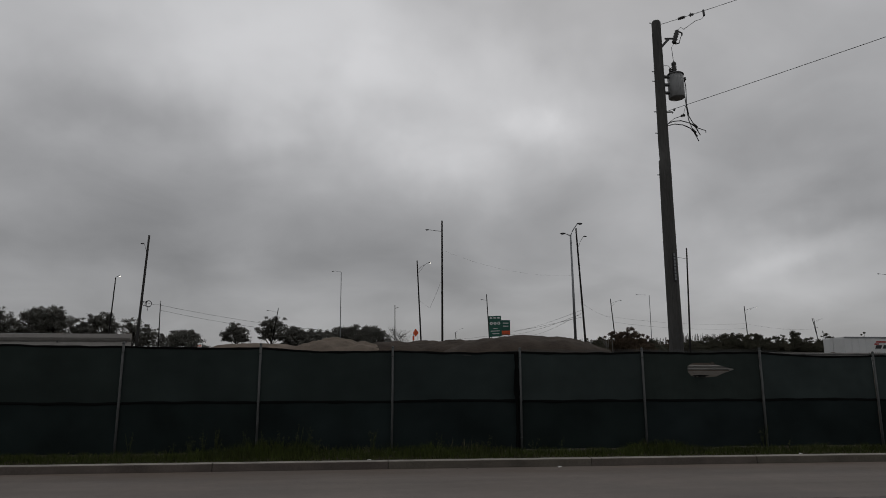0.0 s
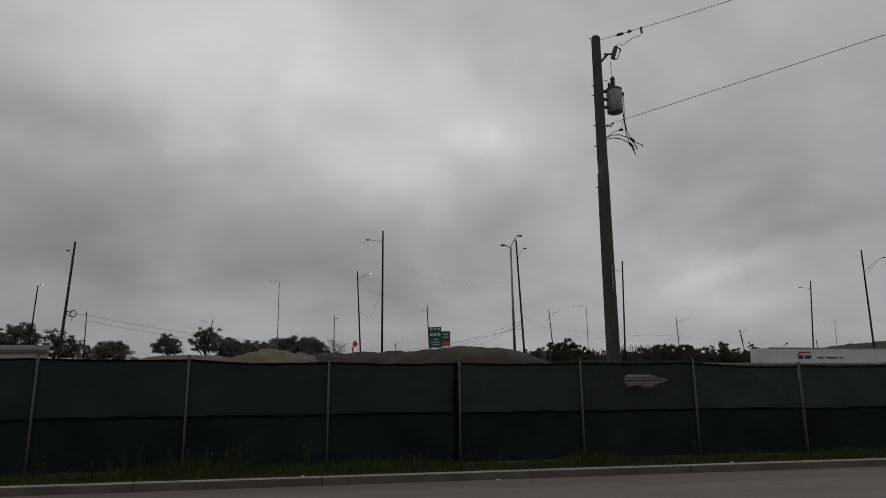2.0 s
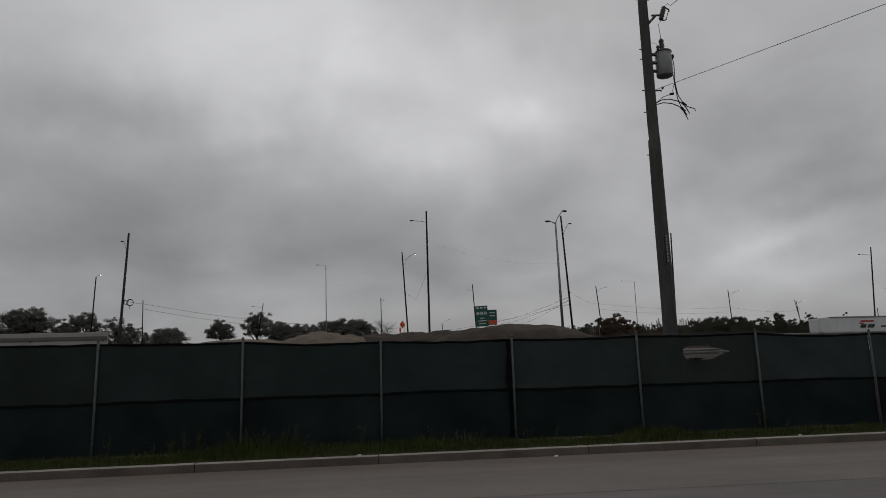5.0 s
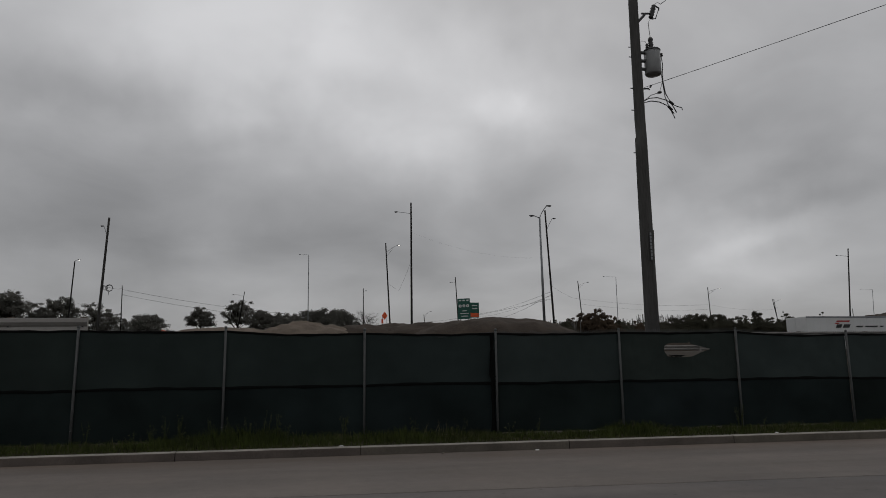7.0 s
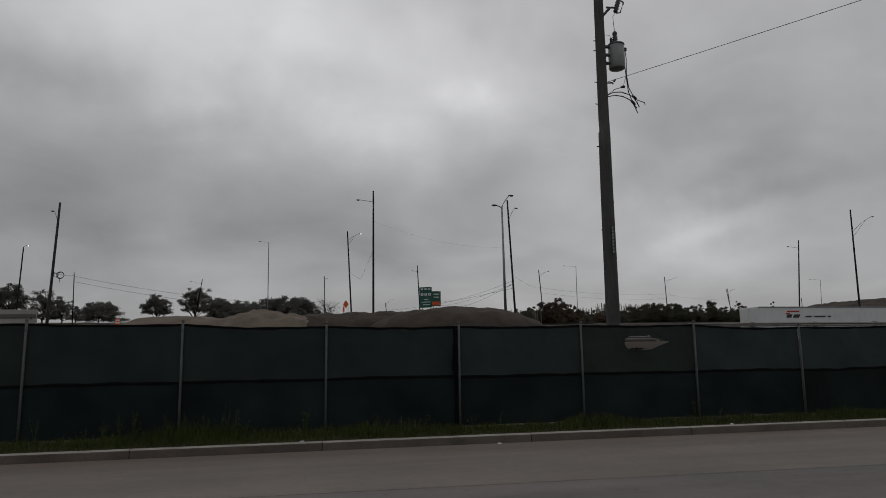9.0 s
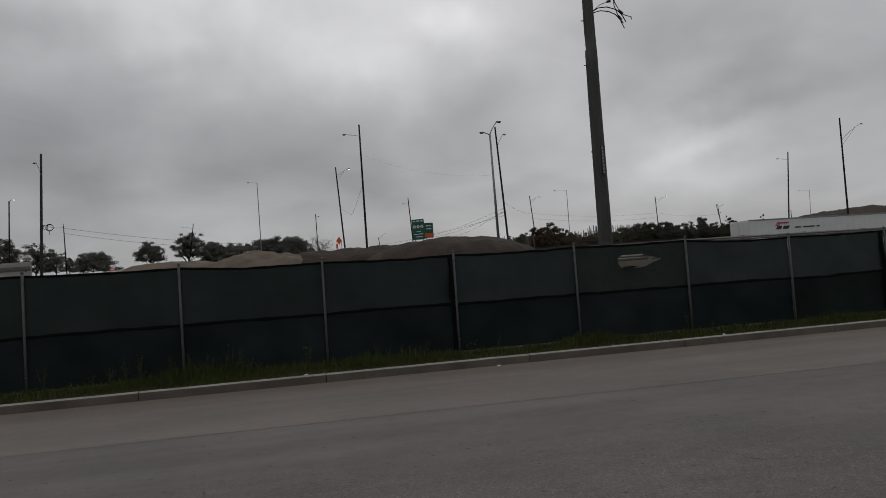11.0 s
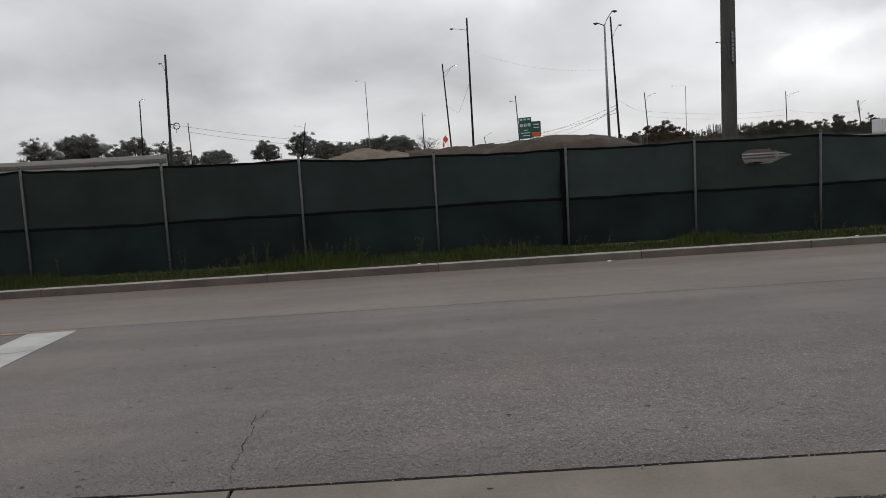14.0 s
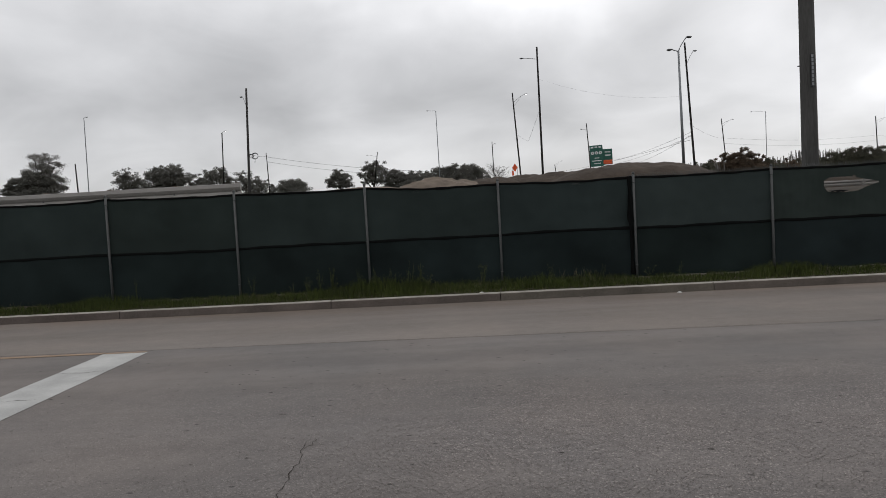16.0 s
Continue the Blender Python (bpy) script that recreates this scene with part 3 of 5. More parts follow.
def screen_panel(x0, x1, low, high, nx, nz, mat, parent, seed, hole=False):
    verts, faces, keep = [], [], {}
    for j in range(nz + 1):
        for i in range(nx + 1):
            x = x0 + (x1 - x0) * i / nx
            a, b = low(x), high(x)
            z = a + (b - a) * j / nz
            verts.append((x, screen_y(x, z, seed), z))
    for j in range(nz):
        for i in range(nx):
            k = j * (nx + 1) + i
            cx, cz = (verts[k][0] + verts[k + 1][0]) / 2, (verts[k][2] + verts[k + nx + 1][2]) / 2
            if hole and in_tear(cx, cz):
                continue
            faces.append((k, k + 1, k + nx + 2, k + nx + 1))
    return raw("screen", verts, faces, mat, parent, smooth=True)


def strip(x0, x1, mid, half, y_off, mat, parent, name, seed, nx=24):
    """A sewn band following the screen."""
    verts, faces = [], []
    for i in range(nx + 1):
        x = x0 + (x1 - x0) * i / nx
        z = mid(x)
        for dz, dy in ((-half, 0.0), (-half * 0.4, -0.006), (half * 0.4, -0.006), (half, 0.0)):
            verts.append((x, screen_y(x, z, seed) - y_off + dy, z + dz * (1 + 0.5 * noise.noise((x * 2.2, 2, seed)))))
    for i in range(nx):
        for k in range(3):
            a = i * 4 + k
            faces.append((a, a + 4, a + 5, a + 1))
    return raw(name, verts, faces, mat, parent, smooth=True)


def build_fence():
    f = empty("fence", 0, 0, 0.1, "tall chain-link fence covered with dark green privacy screens", "fence")
    f.matrix_basis = Matrix.Identity(4)
    lo, hi = -11, 10
    for i in range(lo, hi + 1):
        x, top = i * BAY, post_top(i)
        lean = 0.025 * noise.noise((i * 5.3, 1, 0))
        bm = bmesh.new()
        tube(bm, [(x - lean, 0.01, -0.1), (x - lean * 0.3, 0.0, 1.2), (x + lean, 0, top)], 0.028, 10)
        lathe(bm, [(0.032, 0), (0.033, 0.02), (0.026, 0.04), (0.008, 0.052)], 10, (x + lean, 0, top - 0.004))
        for z in (0.45, 1.3, top - 0.2):
            lathe(bm, [(0.033, 0), (0.033, 0.022)], 10, (x + lean * (z / top), 0, z))
        part("post", bm, M_galv, f, smooth=True)
    for i in range(lo, hi):
        x0, x1 = i * BAY + 0.005, (i + 1) * BAY - 0.005
        torn = i == 1
        screen_panel(x0, x1, seam_z, fence_top, 400 if torn else 40, 160 if torn else 16, M_screen_faded if i >= 0 else M_screen_up, f, i, torn)
        screen_panel(x0, x1, lambda x: 0.19 + 0.03 * noise.noise((x, 9, 0)), seam_z, 36, 14, M_screen_low, f, i)
        strip(x0, x1, seam_z, 0.030, 0.012, M_seam, f, "seam_band", i)
        strip(x0, x1, lambda x: fence_top(x) - 0.018, 0.024, 0.012, M_seam, f, "top_hem", i)
    # loose overlapping edges where two screens meet
    for x, z0, z1 in ((-0.085, 0.25, 2.47), (12.08, 0.3, 2.40)):
        verts, faces = [], []
        for j in range(41):
            z = z0 + (z1 - z0) * j / 40
            w = 0.045 + 0.03 * noise.noise((z * 2.2, x, 0)) + (0.02 if abs(z - 1.75) < 0.3 else 0)
            for k in range(5):
                verts.append((x + w * (k / 2 - 1) + 0.02 * noise.noise((z * 1.6, x, 5)), 0.0 + 0.03 * math.sin(k * 1.7 + z * 3) + 0.01, z))
        for j in range(40):
            for k in range(4):
                a = j * 5 + k
                faces.append((a, a + 1, a + 6, a + 5))
        raw("loose_edge", verts, faces, M_seam, f, "black folded screen edge", smooth=True)
    # twisted wire ends of the chain link above the hem
    verts, faces = [], []

    def wire(a, b, r=0.0055):
        a, b = Vector(a), Vector(b)
        k = len(verts)
        d = (b - a).normalized()
        s = d.cross(Vector((0, 1, 0))).normalized() * r
        u = Vector((0, r, 0))
        for p in (a, b):
            verts.extend([tuple(p + s), tuple(p + u), tuple(p - s), tuple(p - u)])
        for q in range(4):
            faces.append((k + q, k + (q + 1) % 4, k + 4 + (q + 1) % 4, k + 4 + q))
    step = 0.052
    n0, n1 = int(-10 * BAY / step), int(9.5 * BAY / step)
    for q in range(n0, n1):
        x = q * step
        z = fence_top(x)
        rise = -0.01 + 0.09 * smooth(-1.0, 0.6, x) + 0.015 * noise.noise((x * 0.8, 1, 1))
        wire((x, 0.09, z - 0.09), (x + step * 0.9, 0.09, z + rise))
        wire((x + step, 0.094, z - 0.09), (x + step * 0.1, 0.094, z + rise * 0.55))
    for q in range(int(4.1 / step), int(5.5 / step)):
        for r in range(8):
            x, z = q * step, 1.82 + r * step
            wire((x, 0.09, z), (x + step, 0.09, z + step), 0.0019)
            wire((x + step, 0.094, z), (x, 0.094, z + step), 0.0019)
    ob = raw("chain_link", verts, faces, M_galv, f, "grey chain-link wire ends")
    ob["kind"] = "stuff"
    # added black ragged strip drooping below the rip, in place of its soft shadow
    bm = bmesh.new()
    bmesh.ops.create_grid(bm, x_segments=12, y_segments=5, size=0.5)
    for v in bm.verts:
        u, w = v.co.x, v.co.y
        rag = 0.05 * noise.noise((u * 7, 3, 0)) * (0.5 - w)
        v.co = Vector((4.52 + u * 0.42, 0.02 - 0.03 * abs(u) + 0.02 * math.sin(w * 6), 1.885 + w * 0.055 * (1 - 1.6 * abs(u)) + rag + 0.03 * u * u))
    part("rip_shade_strip", bm, M_seam, f, "ragged black strip for the shade under the rip")


build_fence()


def blades(name, count, area, height, mat, label, seed, width=0.006):
    """Grass as many single blades."""
    rnd = random.Random(seed)
    x0, x1, y0, y1 = area
    verts, faces = [], []
    for _ in range(count):
        x = rnd.uniform(x0, x1)
        y = y1 - (y1 - y0) * rnd.random() ** 1.4
        lush = 0.55 + 0.9 * max(0, noise.noise((x * 0.45, y * 0.8, seed))) + 0.25 * noise.noise((x * 2.5, y * 2.5, seed))
        lush *= 0.30 + 0.7 * smooth(y0, y1 - 0.1, y)
        lush *= 1 + 0.7 * smooth(-9, -6, x) * (1 - smooth(-1.5, 0.5, x)) * smooth(-0.7, -0.1, y)
        h = height * max(0.15, lush) * rnd.uniform(0.5, 1.3)
        a = rnd.uniform(0, 6.28)
        lx, ly = math.cos(a) * h * rnd.uniform(0.1, 0.55), math.sin(a) * h * rnd.uniform(0.1, 0.5)
        w = width * rnd.uniform(0.6, 1.3)
        b = rnd.uniform(0, 3.14)
        wx, wy = math.cos(b) * w, math.sin(b) * w
        z = 0.11
        k = len(verts)
        verts += [(x - wx, y - wy, z), (x + wx, y + wy, z), (x + lx * 0.4 - wx * 0.7, y + ly * 0.4 - wy * 0.7, z + h * 0.6), (x + lx * 0.4 + wx * 0.7, y + ly * 0.4 + wy * 0.7, z + h * 0.6), (x + lx, y + ly, z + h)]
        faces += [(k, k + 1, k + 3, k + 2), (k + 2, k + 3, k + 4)]
    ob = raw(name, verts, faces, mat)
    return tagged(ob, label, "grass", kind="stuff")


blades("verge_grass", 56000, (-20, 18, -1.46, 0.02), 0.22, M_grass, "rough dark green grass along the foot of the fence", 4)
blades("dry_grass", 5000, (-20, 18, -1.38, 0.0), 0.22, M_dry, "pale dry stems among the verge grass", 9, 0.004)


def weed(x, y, h, seed):
    rnd = random.Random(seed)
    w = empty("weed", x, y, 0.11, "tall thin weed with pale seed heads by the fence", "weed", "weeds on the verge")
    for s in range(rnd.randint(3, 5)):
        a = rnd.uniform(0, 6.28)
        r = rnd.uniform(0.02, 0.12)
        hh = h * rnd.uniform(0.6, 1.0)
        tip = (math.cos(a) * r, math.sin(a) * r, hh)
        bm = tube(bmesh.new(), [(0, 0, -0.02), (tip[0] * 0.4, tip[1] * 0.4, hh * 0.55), tip], [0.004, 0.003, 0.002], 4)
        stem = part("stem", bm, M_grass, w)
        bl = bmesh.new()
        for _ in range(9):
            z = hh * rnd.uniform(0.5, 1.02)
            c = Vector((tip[0] * z / hh, tip[1] * z / hh, z)) + Vector((rnd.uniform(-.03, .03), rnd.uniform(-.03, .03), 0))
            d = [c + Vector((rnd.uniform(-.02, .02), rnd.uniform(-.02, .02), rnd.uniform(-.018, .018))) for _ in range(3)]
            bl.faces.new([bl.verts.new(p) for p in d])
        part("seed_heads", bl, M_weed, stem)["kind"] = "stuff"


M_weed = material("dull_weed_leaves", (0.05, 0.055, 0.025), 0.8, var=0.3, scale=2, fine=12, bump=0.0, island=0.5, spec=0.2)
rw = random.Random(12)
for i in range(34):
    weed(rw.choice((rw.uniform(-9, -1.0), rw.uniform(-13, 7), rw.uniform(-8, -5))), rw.uniform(-0.45, -0.1), rw.uniform(0.3, 0.75), i)


def litter(x, y, z, s, seed, mat, label):
    rnd = random.Random(seed)
    bm = bmesh.new()
    bmesh.ops.create_icosphere(bm, subdivisions=2, radius=1.0)
    for v in bm.verts:
        n = noise.noise(v.co * 1.9 + Vector((seed, 0, 0)))
        v.co *= 1 + 0.55 * n
        v.co = Vector((v.co.x * s, v.co.y * s * 0.6, max(v.co.z, -0.45) * s * 0.42 + s * 0.18))
    ob = part("litter", bm, mat, m=pose(x, y, z, 0, 0, rnd.uniform(0, 180)))
    tagged(ob, label, "litter")


litter(0.40, -1.76, 0.002, 0.046, 1, M_litter, "crumpled white plastic scrap lying by the kerb")
litter(-3.55, -1.28, 0.13, 0.056, 2, M_litter, "pale crumpled wrapper in the grass")
litter(-1.55, -1.78, 0.002, 0.043, 3, M_concrete, "flat grey scrap lying by the kerb")
litter(6.1, -1.28, 0.13, 0.062, 4, M_litter, "pale crumpled wrapper in the grass")
litter(3.3, -1.2, 0.13, 0.037, 5, M_concrete, "small grey scrap in the grass")
litter(12.0, -0.9, 0.14, 0.099, 6, M_litter, "white plastic bag at the foot of the fence")

# ---------------------------------------------------------------- utility pole
def build_utility_pole():
    X, Y = 4.63, 1.5
    p = empty("utility_pole", X, Y, 0.1, "tall weathered wooden utility pole with transformer behind the fence", "utility pole")
    def at(x, z, y=Y):
        return (x - X, y - Y, z - 0.1)
    bm = bmesh.new()
    n = 26
    pts, rad = [], []
    for i in range(n + 1):
        t = i / n
        pts.append((0.06 * t + 0.012 * noise.noise((t * 3, 0, 0)), 0.01 * noise.noise((t * 3, 5, 0)), -0.3 + 12.42 * t))
        rad.append(0.190 - 0.058 * t + (0.012 if t < 0.66 else 0))
        if i == 17:
            # the shaft is slabbed off on one side from here up
            pts.append((pts[-1][0] + 0.014, pts[-1][1], pts[-1][2] + 0.03))
            rad.append(rad[-1] - 0.016)
    pts += [(0.06, 0, 12.17)]; rad += [0.10]
    tube(bm, pts, rad, 18)
    pole = part("pole", bm, M_pole_wood, p, smooth=True)
    # steps and bolts on the pole
    for z in (12.1, 10.55, 10.25, 9.3, 8.65, 7.4):
        b = bmesh.new()
        tube(b, [(-0.22 + (z - 6) * 0.012, 0, z), (-0.10, 0, z)], 0.014, 6)
        part("bolt", b, M_galv, pole)
    # tag strip with raised plates
    tag = part("tag_strip", box(bmesh.new(), -0.005, 0.070, -0.212, -0.176, 4.33, 5.12, 0.003), M_logo, p, "dark vertical identification strip")
    for i in range(8):
        z = 5.06 - i * 0.095
        part("tag_plate", box(bmesh.new(), 0.008, 0.057, -0.218, -0.2115, z - 0.036, z + 0.036, 0.002), M_alu, tag)
    # transformer
    b = bmesh.new()
    c = at(5.17, 9.85)
    lathe(b, [(0.05, -0.02), (0.215, 0.0), (0.23, 0.02), (0.23, 0.705), (0.19, 0.72)], 24, c)
    tank = part("transformer_tank", b, M_tank, p, "grey cylindrical transformer tank", smooth=True)
    b = bmesh.new()
    lathe(b, [(0.232, 0.695), (0.240, 0.70), (0.242, 0.73), (0.215, 0.755), (0.11, 0.79), (0.01, 0.805)], 24, c)
    part("lid", b, M_lamp, tank, "dark clamped lid", smooth=True)
    for z in (10.0, 10.25, 10.5):
        part("bracket", box(bmesh.new(), 0.13, 0.32, -0.05, 0.05, z - 0.13, z - 0.07, 0.008), M_lamp, p)
    for dy in (-0.05, 0.06):
        b = bmesh.new()
        lathe(b, [(0.03, 0), (0.045, 0.02), (0.03, 0.05), (0.045, 0.07), (0.02, 0.1)], 10, (c[0] + 0.26, c[1] + dy, c[2] + 0.55))
        part("secondary_bushing", b, M_porcelain, tank)
    b = bmesh.new()
    lathe(b, [(0.05, 0), (0.085, 0.03), (0.05, 0.06), (0.085, 0.10), (0.05, 0.13), (0.08, 0.17), (0.045, 0.20), (0.075, 0.24), (0.07, 0.30), (0.02, 0.36)], 12, (c[0] - 0.02, c[1], c[2] + 0.80))
    part("primary_bushing", b, M_porcelain, p, smooth=True)
    b = bmesh.new()
    lathe(b, [(0.03, 0), (0.05, 0.02), (0.03, 0.05), (0.05, 0.09), (0.02, 0.14)], 10, (c[0] - 0.14, c[1], c[2] + 0.80))
    part("arrester", b, M_porcelain, p, smooth=True)
    # fuse cutout on its bracket
    b = bmesh.new()
    tube(b, [at(4.78, 11.42), at(5.03, 11.70)], 0.042, 6)
    tube(b, [at(4.93, 11.72), at(5.22, 11.74)], 0.028, 6)
    part("cutout_bracket", b, M_lamp, p)
    b = bmesh.new()
    a, d = Vector(at(5.20, 11.58)), Vector(at(5.34, 12.03))
    ks = [0, .1, .2, .3, .4, .5, .6, .7, .8, .9, 1]
    tube(b, [a.lerp(d, k) for k in ks], [0.03, 0.075, 0.05, 0.08, 0.05, 0.08, 0.055, 0.08, 0.05, 0.07, 0.02], 10)
    part("cutout_insulator", b, M_porcelain, p, smooth=True)
    b = bmesh.new()
    tube(b, [at(5.34, 12.0), at(5.48, 11.93), at(5.47, 11.86)], 0.022, 6)
    tube(b, [at(5.47, 11.90), at(5.36, 11.60), at(5.24, 11.57)], 0.018, 6)
    part("fuse_tube", b, M_lamp, p)
    # wires: primary, secondary, jumpers, drops
    def wire(name, pts, r=0.009, label=""):
        part(name, tube(bmesh.new(), pts, r, 6), M_wire, p, label)
    way = Vector((0.53, -0.85, 0)).normalized()
    start = Vector(at(4.84, 12.18))
    end = start + way * 34
    wire("primary_wire", sag(start, end + Vector((0, 0, 0.3)), 1.35, 40), 0.007)
    def along(s):
        t = s / 34
        return start.lerp(end + Vector((0, 0, 0.3)), t) - Vector((0, 0, 5.4 * t * (1 - t)))
    b = bmesh.new()
    tube(b, [along(0.56 + 0.03 * k) for k in range(9)], [0.012, 0.045, 0.03, 0.05, 0.032, 0.05, 0.032, 0.045, 0.012], 10)
    part("strain_insulator", b, M_porcelain, p)
    b = bmesh.new()
    tube(b, [along(0.94), along(1.05)], 0.035, 6)
    tube(b, [along(0.97) + Vector((0, 0, -0.05)), along(0.97) + Vector((0, 0, 0.07))], 0.012, 6)
    tube(b, [along(1.36) + Vector((0, 0, 0.03)), along(1.38) + Vector((0, 0, -0.16))], 0.03, 6)
    part("line_clamp", b, M_lamp, p)
    hot = along(1.38)
    wire("jumper", [hot + Vector((0, 0, -0.15)), hot + Vector((-.05, .05, -.22)), hot + Vector((-.16, .22, -.20)), Vector(at(5.54, 12.06)), Vector(at(5.45, 12.12)), Vector(at(5.34, 12.02))], 0.008)
    wire("jumper", [at(5.20, 11.58), at(5.12, 11.45), at(5.13, 11.25), at(5.15, 11.0)], 0.008)
    wire("jumper", [at(5.03, 10.78), at(4.98, 10.86), at(4.86, 10.86)], 0.006)
    s2 = Vector(at(4.86, 9.44))
    wire("service_wire", sag(s2, s2 + way * 34 + Vector((0, 0, 0.35)), 0.25, 40), 0.007)
    b = bmesh.new()
    tube(b, [at(4.80, 9.40), at(5.0, 9.42), at(5.02, 9.38)], 0.022, 6)
    tube(b, [at(5.05, 9.46), at(5.08, 9.52)], 0.03, 6)
    part("service_clamp", b, M_lamp, p)
    wire("drop_cable", [at(5.44, 10.5), at(5.47, 10.2), at(5.45, 9.7), at(5.5, 9.3), at(5.64, 9.04), at(5.75, 8.95), at(5.97, 8.89), at(5.98, 8.82)], 0.012)
    wire("drop_cable", [at(5.42, 10.45), at(5.40, 10.1), at(5.44, 9.6), at(5.48, 9.2), at(5.58, 8.9), at(5.65, 8.75), at(5.74, 8.56)], 0.012)
    wire("drop_cable", [at(4.80, 9.02), at(5.0, 9.13), at(5.25, 9.16), at(5.5, 9.10), at(5.62, 9.04), at(5.72, 8.9), at(5.80, 8.74)], 0.014)
    wire("drop_cable", [at(4.80, 8.98), at(5.05, 9.05), at(5.3, 9.03), at(5.5, 8.95), at(5.60, 8.86), at(5.72, 8.70)], 0.014)
    wire("drop_cable", [at(4.82, 9.03), at(5.05, 9.22), at(5.32, 9.32), at(5.42, 9.62)], 0.010)
    for u, v in ((at(5.60, 9.07), at(5.72, 8.98)), (at(5.56, 8.92), at(5.67, 8.80)), (at(5.27, 9.31), at(5.37, 9.33))):
        part("splice", tube(bmesh.new(), [u, v], 0.036, 8), M_wire, p)


build_utility_pole()

# ---------------------------------------------------------------- street lamps on the far road
def lamp_head(parent, x, z, d, lit, s=1.0):
    bm = bmesh.new()
    bmesh.ops.create_uvsphere(bm, u_segments=12, v_segments=8, radius=1.0, matrix=Matrix.Translation((x + d * 0.28 * s, 0, z)) @ Matrix.Diagonal((0.40 * s, 0.17 * s, 0.12 * s, 1)))
    h = part("lamp_head", bm, M_lamp, parent, smooth=True)
    bm = bmesh.new()
    bmesh.ops.create_uvsphere(bm, u_segments=12, v_segments=6, radius=1.0, matrix=Matrix.Translation((x + d * 0.34 * s, 0, z - 0.07 * s)) @ Matrix.Diagonal((0.24 * s, 0.13 * s, 0.10 * s, 1)))
    part("lens", bm, M_lit if lit else M_lamp, h, "glowing lens" if lit else "")


def lamp_post(top, base, wood, arm, drop, lit=False, rise=0.0, r=0.15):
    """top, base: (x, z); arm: reach to the right (+) or left (-); drop: metres below the top where the arm starts."""
    (xt, zt), (xb, zb), y = top, base, arm[2]
    ground = ground_z(xb, y) - 0.3
    lean = (xt - xb) / max(zt - zb, 1)
    x0 = xb - lean * (zb - ground)
    kind = "dark wooden" if wood else "grey metal"
    p = empty("street_lamp", x0, y, ground, f"slender {kind} street lamp with {'lit' if lit else 'unlit'} arm", "street lamp", "street lamps along the far road")
    H = zt - ground
    bm = bmesh.new()
    tube(bm, [(lean * H * k / 6, 0, H * k / 6) for k in range(7)], [r * (1 - 0.30 * k / 6) for k in range(7)], 10)
    part("post", bm, (M_grey_wood if r > 0.15 else M_dark_wood) if wood else M_alu, p, smooth=True)
    for reach in arm[:2]:
        if not reach:
            continue
        s = 1 if reach > 0 else -1
        zh = H - drop
        xp = lean * zh
        bm = bmesh.new()
        n = 10
        curve = [(xp + reach * k / n, 0, zh + rise * (0.6 * k / n + 0.4 * (1 - (1 - k / n) ** 2))) for k in range(n + 1)]
        tube(bm, curve, 0.028 if wood else 0.018, 6)
        if wood and reach > 1.2:
            tube(bm, [(xp, 0, zh - 0.7), (xp + reach * 0.7, 0, zh + rise * 0.76)], 0.022, 6)
        part("arm", bm, M_alu, p)
        lamp_head(p, curve[-1][0], curve[-1][2], s, lit, 0.6 if wood else 0.5)
    return p


for top, base, wood, arm, drop, lit, rise in (
        ((-49.85, 20.2), (-50.13, 10.3), 1, (0.5, 0, 110), 0.0, 1, 0.3),
        ((-32.9, 20.6), (-33.35, 6.8), 1, (-0.5, 0, 74), 2.6, 0, 1.5),
        ((-27.9, 20.5), (-28.2, 18.4), 1, (-2.4, 0, 163), 1.2, 0, 0.5),
        ((-9.0, 20.4), (-8.9, 9.2), 0, (-1.3, 0, 101), 0.0, 0, 0.1),
        ((2.21, 20.5), (2.31, 12.1), 1, (0.5, 0, 154), 1.0, 0, 0.4),
        ((3.43, 20.5), (4.1, 8.2), 1, (1.8, 0, 89), 1.5, 1, 1.2),
        ((4.6, 20.6), (4.63, 6.4), 1, (-1.6, 0, 62), 1.35, 0, 0.2),
        ((21.77, 20.6), (22.25, 11.0), 1, (-1.0, 0, 131), 1.4, 0, 0.2),
        ((21.71, 20.5), (22.36, 5.8), 1, (0.85, 0, 64), 2.6, 0, 1.6),
        ((51.68, 20.4), (52.24, 13.1), 1, (2.2, 0, 135), 1.2, 0, 0.9),
        ((58.6, 20.6), (58.56, 11.7), 0, (-2.8, 0, 129), 0.0, 0, 0.1),
        ((41.5, 20.5), (41.06, 7.9), 1, (-1.5, 0, 75), 1.6, 0, 0.2),
        ((92.07, 20.5), (92.3, 13.2), 1, (3.2, 0, 148), 1.2, 1, 1.0),
        ((132.0, 20.5), (133.1, 14.5), 1, (0.6, 0, 179), 3.0, 0, 0.2),
        ((133.2, 20.5), (133.7, 15.3), 1, (2.4, 0, 180), 1.0, 1, 0.9),
        ((83.06, 20.4), (82.0, 8.5), 1, (-2.0, 0, 87), 1.4, 0, 0.2),
        ((143.3, 20.5), (142.95, 14.1), 0, (-3.4, 0, 151), 0.0, 0, 0.1),
        ((71.55, 20.6), (71.44, 7.6), 1, (3.4, 0, 63), 3.2, 0, 2.3),
        ((22.0, 16.4), (22.5, 12.5), 1, (2.0, 0, 190), 0.2, 0, 1.2),
        ((-62.9, 20.4), (-63.0, 9.0), 0, (0.3, 0, 87), 0.0, 0, 0.1)):
    lamp_post(top, base, wood, arm, drop, lit, rise, (0.18 if base[0] == -33.35 else 0.135) if wood else 0.085)


